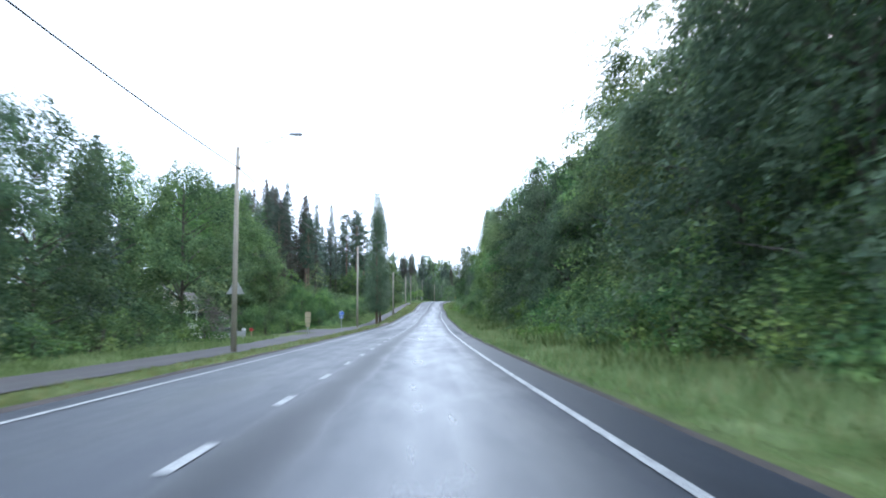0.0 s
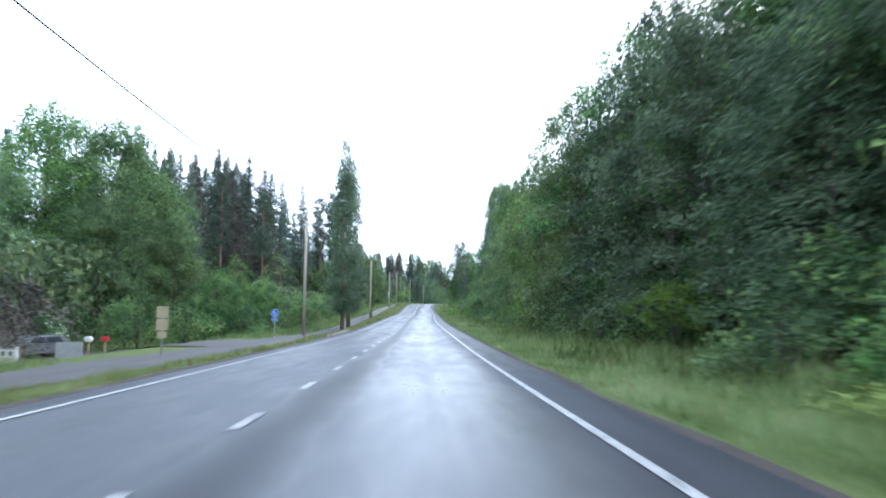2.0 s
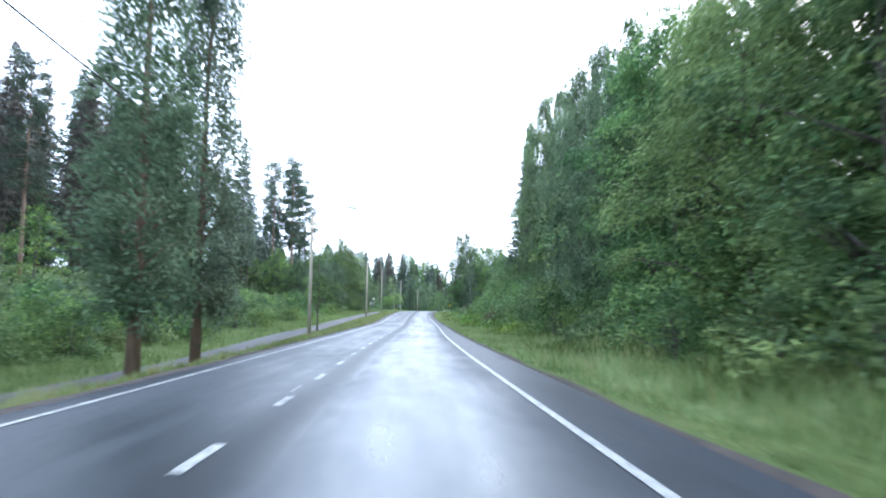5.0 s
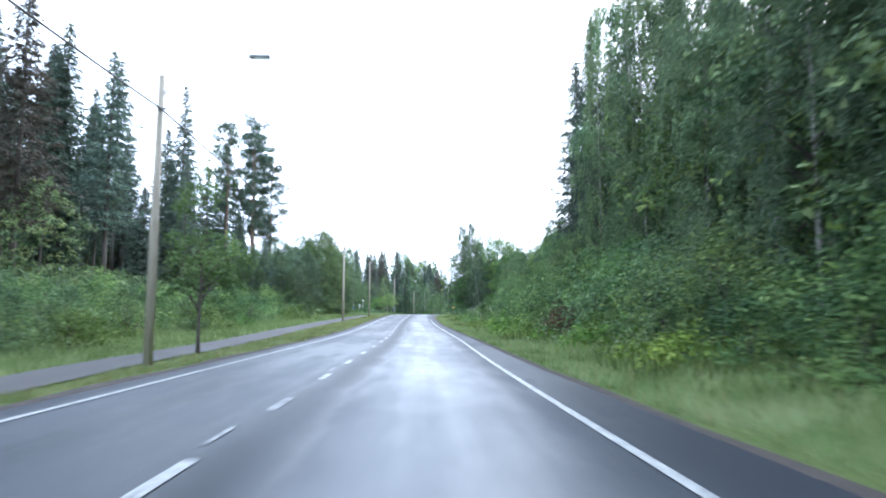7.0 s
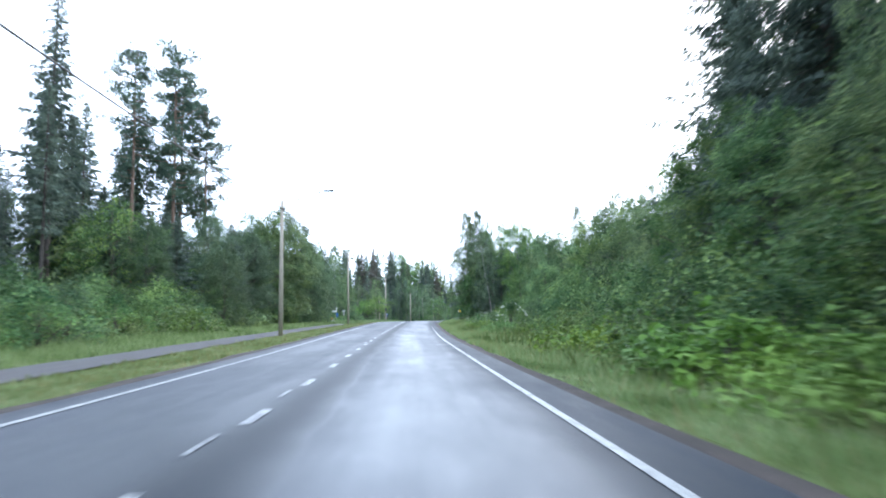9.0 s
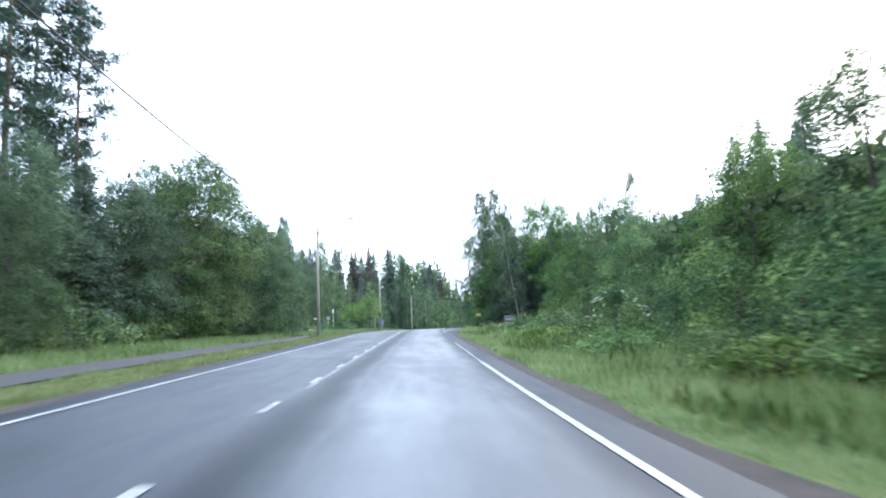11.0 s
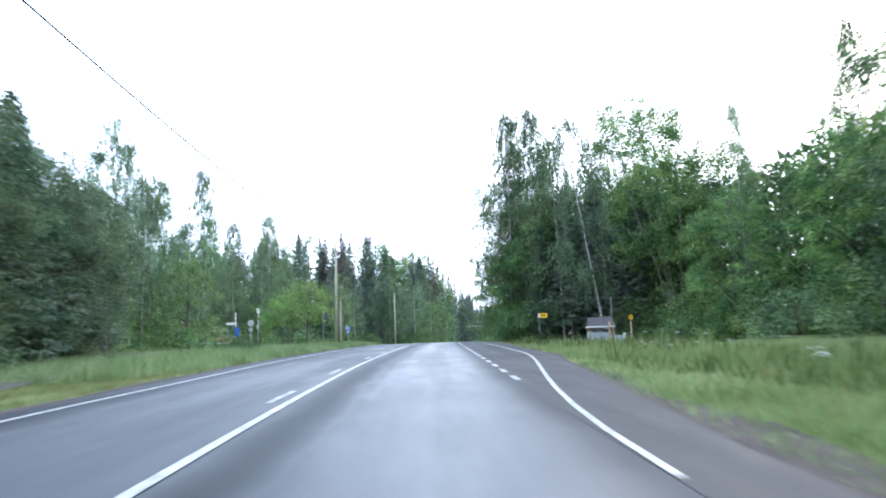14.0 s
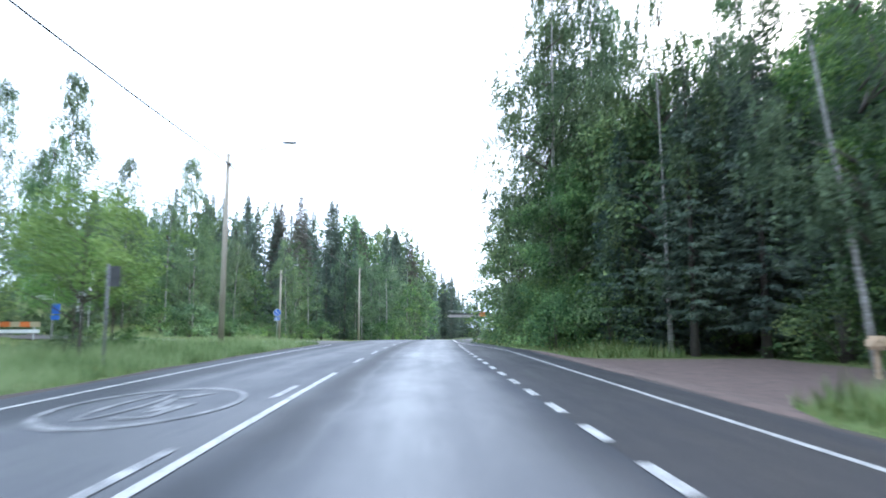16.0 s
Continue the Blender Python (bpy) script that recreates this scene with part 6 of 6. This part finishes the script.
# ---- shelter by the bus stop ----
def bin_shelter():
    ob = holder("bin_shelter", Matrix.Translation(at(10.1, 281.3)) @ Matrix.Rotation(-0.12, 4, "Z"), "small shelter with dark roof and pale corrugated walls", "shelter")
    w, d = 0.7, 0.62
    for x in (-w, w):
        for y in (-d, d):
            part("post", box(x - 0.05, y - 0.05, -0.2, x + 0.05, y + 0.05, 1.24, 0.008), RAW_WOOD, ob)

    def sheet(x0, y0, x1, y1, h):
        n = 60
        verts, faces = [], []
        dx, dy = x1 - x0, y1 - y0
        ln = math.hypot(dx, dy)
        nx, ny = -dy / ln, dx / ln
        for i in range(n + 1):
            a = i / n
            o = 0.02 * math.sin(a * ln / 0.16 * 2 * math.pi)
            for z, s in ((0.02, 0), (h, 0), (h, 0.006), (0.02, 0.006)):
                verts.append((x0 + dx * a + nx * (o + s), y0 + dy * a + ny * (o + s), z))
        for i in range(n):
            for k in range(4):
                faces.append((i * 4 + k, i * 4 + (k + 1) % 4, (i + 1) * 4 + (k + 1) % 4, (i + 1) * 4 + k))
        mesh_object("wall_sheet", verts, faces, CORRUGATED, ob)

    sheet(-w, -d - 0.06, w * 0.75, -d - 0.06, 0.88)
    sheet(-w - 0.06, d, -w - 0.06, -d, 0.88)
    sheet(-w, d + 0.06, w, d + 0.06, 1.3)
    sheet(w * 0.75, -d - 0.2, w + 0.62, -d - 0.2, 0.66)
    sheet(w + 0.1, -d, w + 0.1, d, 0.88)
    part("gate_post", box(w + 0.56, -d - 0.3, -0.1, w + 0.68, -d - 0.15, 0.78, 0.01), WHITE_WOOD, ob)
    bm = bmesh.new()
    e = 0.1
    eave = [(-w - e, -d - e, 1.24), (w + e, -d - e, 1.24), (w + e, d + e, 1.24), (-w - e, d + e, 1.24)]
    ridge = [(-w - e + 0.02, 0, 1.82), (w + e - 0.02, 0, 1.82)]
    v = [bm.verts.new(p) for p in eave + ridge]
    for f in ((0, 1, 5, 4), (1, 2, 5), (2, 3, 4, 5), (3, 0, 4), (3, 2, 1, 0)):
        bm.faces.new([v[i] for i in f])
    roof = part("roof", bm, ROOF_DARK, ob, "dark shingled gable roof")
    for x0, y0, x1, y1 in ((-w - e, -d - e - 0.02, w + e, -d - e + 0.005), (-w - e, d + e - 0.005, w + e, d + e + 0.02), (-w - e - 0.02, -d - e, -w - e + 0.005, d + e), (w + e - 0.005, -d - e, w + e + 0.02, d + e)):
        part("fascia", box(x0, y0, 1.17, x1, y1, 1.25), WHITE_WOOD, roof)
    part("plank", box(0.36, -d - 0.32, -0.1, 0.5, -d - 0.26, 1.5, 0.006), RAW_WOOD, ob, "raw wooden upright plank")
    for x, mat in ((-0.36, DARK_METAL), (0.3, DARK_METAL)):
        part("bin", box(x - 0.28, -0.3, 0.0, x + 0.28, 0.3, 1.0, 0.04), mat, ob)


bin_shelter()
pp_ = holder("steel_post", at(12.7, 287.25), "thin grey steel post behind the shelter", "post")
post(pp_, 3.35, 0.04, LAMP_GREY)
marker = holder("marker_post", at(12.3, 281.9), "wooden stake with a small yellow plate beside the shelter", "marker post")
part("stake", box(-0.045, -0.03, -0.2, 0.045, 0.03, 1.5, 0.006), RAW_WOOD, marker)
plate = part("plate", box(-0.11, -0.05, 1.62, 0.11, -0.03, 1.92, 0.006), SIGN_YELLOW, marker, "small yellow plate")
flat("symbol_bar", -0.03, 1.7, 0.03, 1.84, -0.055, SIGN_BLACK, plate)
part("bracket", box(-0.02, -0.03, 1.5, 0.02, -0.01, 1.64, 0.003), DARK_METAL, marker)


def mailbox(p, mat, label, h=0.95, w=0.42):
    ob = holder("mailbox", p, label, "mailbox", "mailboxes")
    part("stand", box(-0.05, -0.05, -0.2, 0.05, 0.05, h, 0.008), RAW_WOOD, ob)
    bm = box(-w / 2, -0.28, h, w / 2, 0.24, h + 0.36, 0.09)
    b = part("body", bm, mat, ob)
    part("flap", box(-w / 2 + 0.03, -0.3, h + 0.2, w / 2 - 0.03, -0.278, h + 0.33, 0.006), mat, b)
    return ob


mailbox(at(11.5, 287.2), MAILBOX_BEIGE, "peach-beige mailbox on a wooden stand", 0.78, 0.4)
mailbox(at(11.98, 287.3), DARK_METAL, "dark brown-black mailbox on a wooden stand", 0.74, 0.3)
mailbox(at(12.34, 287.4), SIGN_BACK, "grey mailbox on a wooden stand", 0.7, 0.3)
mailbox(at(-23.9, 82.6), SIGN_WHITE, "white mailbox on a wooden stand", 0.85, 0.45)
mailbox(at(-23.2, 83.4), RED, "red mailbox on a wooden stand", 0.85, 0.45)

# white board by the right-hand wood
hut = holder("garden_shed", at(26.0, 306.0), "small pale shed half hidden in the wood", "shed")
part("wall", box(-1.6, -1.2, -0.1, 1.6, 1.2, 2.0, 0.01), YELLOW_PLASTER, hut)
part("roof", box(-1.9, -1.5, 2.0, 1.9, 1.5, 2.18, 0.02), ROOF_DARK, hut)
part("window", box(-0.4, -1.23, 0.9, 0.4, -1.19, 1.5), GLASS, hut)


# ---- house, fence and car on the left ----
def house(p, turn=0.25):
    ob = holder("house", Matrix.Translation(p) @ Matrix.Rotation(turn, 4, "Z"), "pale yellow wooden house with white trim", "house")
    w, d, e, r = 3.6, 4.5, 3.4, 5.9
    bm = bmesh.new()
    prof = [(-w, -0.3), (w, -0.3), (w, e), (0, r), (-w, e)]
    fr = [bm.verts.new((x, -d, z)) for x, z in prof]
    bk = [bm.verts.new((x, d, z)) for x, z in prof]
    bm.faces.new(fr)
    bm.faces.new(bk[::-1])
    for i in range(5):
        j = (i + 1) % 5
        bm.faces.new((fr[i], bk[i], bk[j], fr[j]))
    part("wall", bm, YELLOW_PLASTER, ob)
    for s in (-1, 1):
        ang = math.atan2(r - e, w)
        ln = math.hypot(w, r - e) + 0.45
        bm = box(0, -d - 0.45, 0.02, ln, d + 0.45, 0.16)
        bm.transform(Matrix.Translation((0, 0, r)) @ (Matrix.Rotation(ang, 4, "Y") if s > 0 else Matrix.Scale(-1, 4, (1, 0, 0)) @ Matrix.Rotation(ang, 4, "Y")))
        bmesh.ops.recalc_face_normals(bm, faces=bm.faces)
        part("roof", bm, ROOF_DARK, ob)
        bm = box(0, -d - 0.5, -0.1, ln, -d - 0.44, 0.12)
        bm.transform(Matrix.Translation((0, 0, r)) @ (Matrix.Rotation(ang, 4, "Y") if s > 0 else Matrix.Scale(-1, 4, (1, 0, 0)) @ Matrix.Rotation(ang, 4, "Y")))
        bmesh.ops.recalc_face_normals(bm, faces=bm.faces)
        part("bargeboard", bm, WHITE_WOOD, ob)
    for x, z, s in ((-1.7, 1.1, 1.0), (1.5, 1.1, 1.0), (0.0, 3.7, 0.7)):
        win = part("window", box(x - 0.5 * s - 0.1, -d - 0.05, z - 0.1, x + 0.5 * s + 0.1, -d + 0.02, z + 1.2 * s + 0.1, 0.01), WHITE_WOOD, ob, "white window frame")
        part("pane", box(x - 0.5 * s, -d - 0.07, z, x + 0.5 * s, -d - 0.045, z + 1.2 * s), GLASS, win)
        part("bar", box(x - 0.025, -d - 0.085, z, x + 0.025, -d - 0.065, z + 1.2 * s), WHITE_WOOD, win)
    for y in (-2.2, 1.6):
        win = part("window", box(w - 0.02, y - 0.6, 1.0, w + 0.05, y + 0.6, 2.4, 0.01), WHITE_WOOD, ob, "white window frame")
        part("pane", box(w + 0.045, y - 0.5, 1.1, w + 0.07, y + 0.5, 2.3), GLASS, win)


house(at(-33.0, 79.0), 0.5)


def porch(p):
    ob = holder("porch_kiosk", p, "white boarded garden porch with gable roof", "pavilion")
    w = 1.45
    part("lower_wall", box(-w, -1.2, -0.3, w, 1.2, 2.1, 0.01), WHITE_WOOD, ob)
    for x in (-w, -0.5, 0.5, w):
        part("post", box(x - 0.06, -1.2, 2.1, x + 0.06, -1.08, 3.15, 0.006), WHITE_WOOD, ob)
    part("glazing", box(-w + 0.05, -1.12, 2.1, w - 0.05, 1.15, 3.15), GLASS, ob, "dark porch glazing")
    part("fascia", box(-w - 0.2, -1.35, 3.12, w + 0.2, -1.2, 3.36, 0.008), WHITE_WOOD, ob)
    bm = bmesh.new()
    v = [bm.verts.new(q) for q in ((-w, -1.2, 3.3), (w, -1.2, 3.3), (w, -1.2, 3.75), (0, -1.2, 5.2), (-w, -1.2, 3.75), (-w, 1.2, 3.3), (w, 1.2, 3.3), (w, 1.2, 3.75), (0, 1.2, 5.2), (-w, 1.2, 3.75))]
    for f in ((0, 1, 2, 3, 4), (9, 8, 7, 6, 5), (0, 5, 6, 1), (1, 6, 7, 2), (4, 9, 5, 0)):
        bm.faces.new([v[k] for k in f])
    part("gable_wall", bm, YELLOW_PLASTER, ob)
    for s in (-1, 1):
        ang = math.atan2(1.45, w)
        for nm, y0, y1, z0, z1, mat in (("roof", -1.5, 1.5, 0.03, 0.14, ROOF_DARK), ("bargeboard", -1.56, -1.5, -0.1, 0.16, WHITE_WOOD)):
            bm = box(0, y0, z0, 2.4, y1, z1)
            bm.transform(Matrix.Translation((0, 0, 5.2)) @ (Matrix.Rotation(ang, 4, "Y") if s > 0 else Matrix.Scale(-1, 4, (1, 0, 0)) @ Matrix.Rotation(ang, 4, "Y")))
            bmesh.ops.recalc_face_normals(bm, faces=bm.faces)
            part(nm, bm, mat, ob)
    win = part("window", box(-0.32, -1.27, 1.45, 0.32, -1.19, 2.05, 0.008), WHITE_WOOD, ob)
    part("pane", box(-0.2, -1.285, 1.56, 0.2, -1.262, 1.94), GLASS, win)


porch(at(-26.8, 71.8))

fence = holder("picket_fence", Matrix.Translation(at(-22.9, 70.2)) @ Matrix.Rotation(0.06, 4, "Z"), "low cream wooden fence with a row of openings", "fence")
for k in range(9):
    part("picket", box(-1.4 + 0.34 * k, -0.02, 0.6, -1.26 + 0.34 * k, 0.02, 0.9, 0.004), WHITE_WOOD, fence)
for k in range(5):
    part("panel", box(-1.42 + 0.58 * k, -0.015, 0.06, -0.86 + 0.58 * k, 0.015, 0.6, 0.006), YELLOW_PLASTER, fence)
for z in (0.58, 0.88):
    part("rail", box(-1.5, -0.03, z, 1.5, 0.05, z + 0.07, 0.005), WHITE_WOOD, fence)
for x in (-1.52, 1.52):
    part("post", box(x - 0.06, -0.06, -0.2, x + 0.06, 0.06, 1.08, 0.01), WHITE_WOOD, fence)
gate = holder("grey_gate", Matrix.Translation(at(-23.4, 79.2)) @ Matrix.Rotation(0.8, 4, "Z"), "grey boarded gate beside the mailboxes", "gate")
for k in range(8):
    part("board", box(-0.8 + 0.2 * k, -0.015, 0.05, -0.62 + 0.2 * k, 0.015, 1.05, 0.004), SIGN_BACK, gate)


def parked_car(p, turn):
    ob = holder("parked_car", Matrix.Translation(p) @ Matrix.Rotation(turn, 4, "Z"), "grey parked estate car in the garden drive", "car")
    prof = [(-2.15, 0.3), (-2.2, 0.62), (-1.95, 0.86), (-1.0, 0.95), (-0.35, 1.4), (1.35, 1.42), (2.0, 0.98), (2.15, 0.6), (2.1, 0.3)]
    bm = bmesh.new()
    a = [bm.verts.new((x, -0.85 + 0.12 * (z > 1.2), z)) for x, z in prof]
    b = [bm.verts.new((x, 0.85 - 0.12 * (z > 1.2), z)) for x, z in prof]
    bm.faces.new(a)
    bm.faces.new(b[::-1])
    for i in range(len(prof)):
        j = (i + 1) % len(prof)
        bm.faces.new((a[i], b[i], b[j], a[j]))
    bmesh.ops.recalc_face_normals(bm, faces=bm.faces)
    bmesh.ops.bevel(bm, geom=list(bm.edges), offset=0.06, segments=2, affect="EDGES")
    body = part("body", bm, CAR_PAINT, ob, smooth=False)
    for s in (-1, 1):
        for x0, x1, xt0, xt1 in ((-0.75, 0.35, -0.3, 0.32), (0.42, 1.5, 0.42, 1.25)):
            bm = bmesh.new()
            v = [bm.verts.new(q) for q in ((x0, s * 0.865, 0.97), (x1, s * 0.865, 0.97), (xt1, s * 0.77, 1.33), (xt0, s * 0.77, 1.33), (x0, s * 0.8, 0.97), (x1, s * 0.8, 0.97), (xt1, s * 0.72, 1.33), (xt0, s * 0.72, 1.33))]
            for f in ((0, 1, 2, 3), (7, 6, 5, 4), (0, 4, 5, 1), (1, 5, 6, 2), (2, 6, 7, 3), (3, 7, 4, 0)):
                bm.faces.new([v[i] for i in f])
            part("side_window", bm, GLASS, body)
        for x in (-1.35, 1.35):
            bm = bmesh.new()
            bmesh.ops.create_cone(bm, cap_ends=True, segments=24, radius1=0.32, radius2=0.32, depth=0.2, matrix=Matrix.Translation((x, s * 0.78, 0.32)) @ Matrix.Rotation(math.pi / 2, 4, "X"))
            wheel = part("wheel", bm, RUBBER, ob)
            bm = bmesh.new()
            bmesh.ops.create_cone(bm, cap_ends=True, segments=20, radius1=0.2, radius2=0.2, depth=0.03, matrix=Matrix.Translation((x, s * 0.89, 0.32)) @ Matrix.Rotation(math.pi / 2, 4, "X"))
            part("rim", bm, STEEL, wheel)
        part("headlight", box(-2.2, s * 0.55 - 0.16, 0.66, -2.1, s * 0.55 + 0.16, 0.8, 0.02), SIGN_WHITE, body)


parked_car(at(-25.6, 79.0), 1.05)


# ---- overpass beyond the bend ----
BRIDGE = plain("brownish_concrete_deck", (0.34, 0.31, 0.3), (0.48, 0.44, 0.42), 1.5, 0.85, 0.0, 0.2)
bridge = holder("overpass", Matrix.Translation((44.0, 505.0, 0.0)) @ Matrix.Rotation(0.05, 4, "Z"), "concrete road overpass with railing in the distance", "bridge")
part("deck", box(-27, -4, 7.35, 60, 4, 8.15, 0.05), BRIDGE, bridge)
part("edge_beam", box(-27.5, -4.15, 8.1, 60, -3.9, 8.6, 0.03), ROOF_DARK, bridge, "dark edge beam along the deck")
for x in (-4, 16, 36):
    part("pier", box(x - 0.5, -2.5, -1.5, x + 0.5, 2.5, 7.4, 0.05), CONCRETE, bridge)
part("rail", box(-27, -3.95, 9.3, 60, -3.87, 9.4), STEEL, bridge)
for k in range(22):
    part("rail_post", box(-27 + 4 * k, -3.95, 8.5, -26.92 + 4 * k, -3.87, 9.3), STEEL, bridge)
# Flat panel added in place of an unidentified orange spot on the deck.
orange_spot = holder("orange_board", (32.8, 500.0, 7.3), "orange panel added for an unidentified orange spot at the overpass", "sign")
part("panel", box(-1.1, -0.05, 0.0, 1.1, 0.05, 1.7, 0.02), ORANGE, orange_spot)
for x in (-0.9, 0.9):
    part("bracket", box(x - 0.04, 0.04, 0.4, x + 0.04, 0.9, 0.5), STEEL, orange_spot)
bank = holder("overpass_embankment", (10.0, 512.0, -1.0), "grassy embankment carrying the far road", "embankment", kind="structure")
bm = bmesh.new()
v = [bm.verts.new(q) for q in ((-90, -16, 0), (12, -16, 0), (12, 16, 0), (-90, 16, 0), (-90, -4.5, 9.1), (7, -4.5, 9.1), (7, 4.5, 9.1), (-90, 4.5, 9.1))]
for f in ((3, 2, 1, 0), (4, 5, 6, 7), (0, 1, 5, 4), (1, 2, 6, 5), (2, 3, 7, 6), (3, 0, 4, 7)):
    bm.faces.new([v[i] for i in f])
part("slope", bm, GROUND, bank)
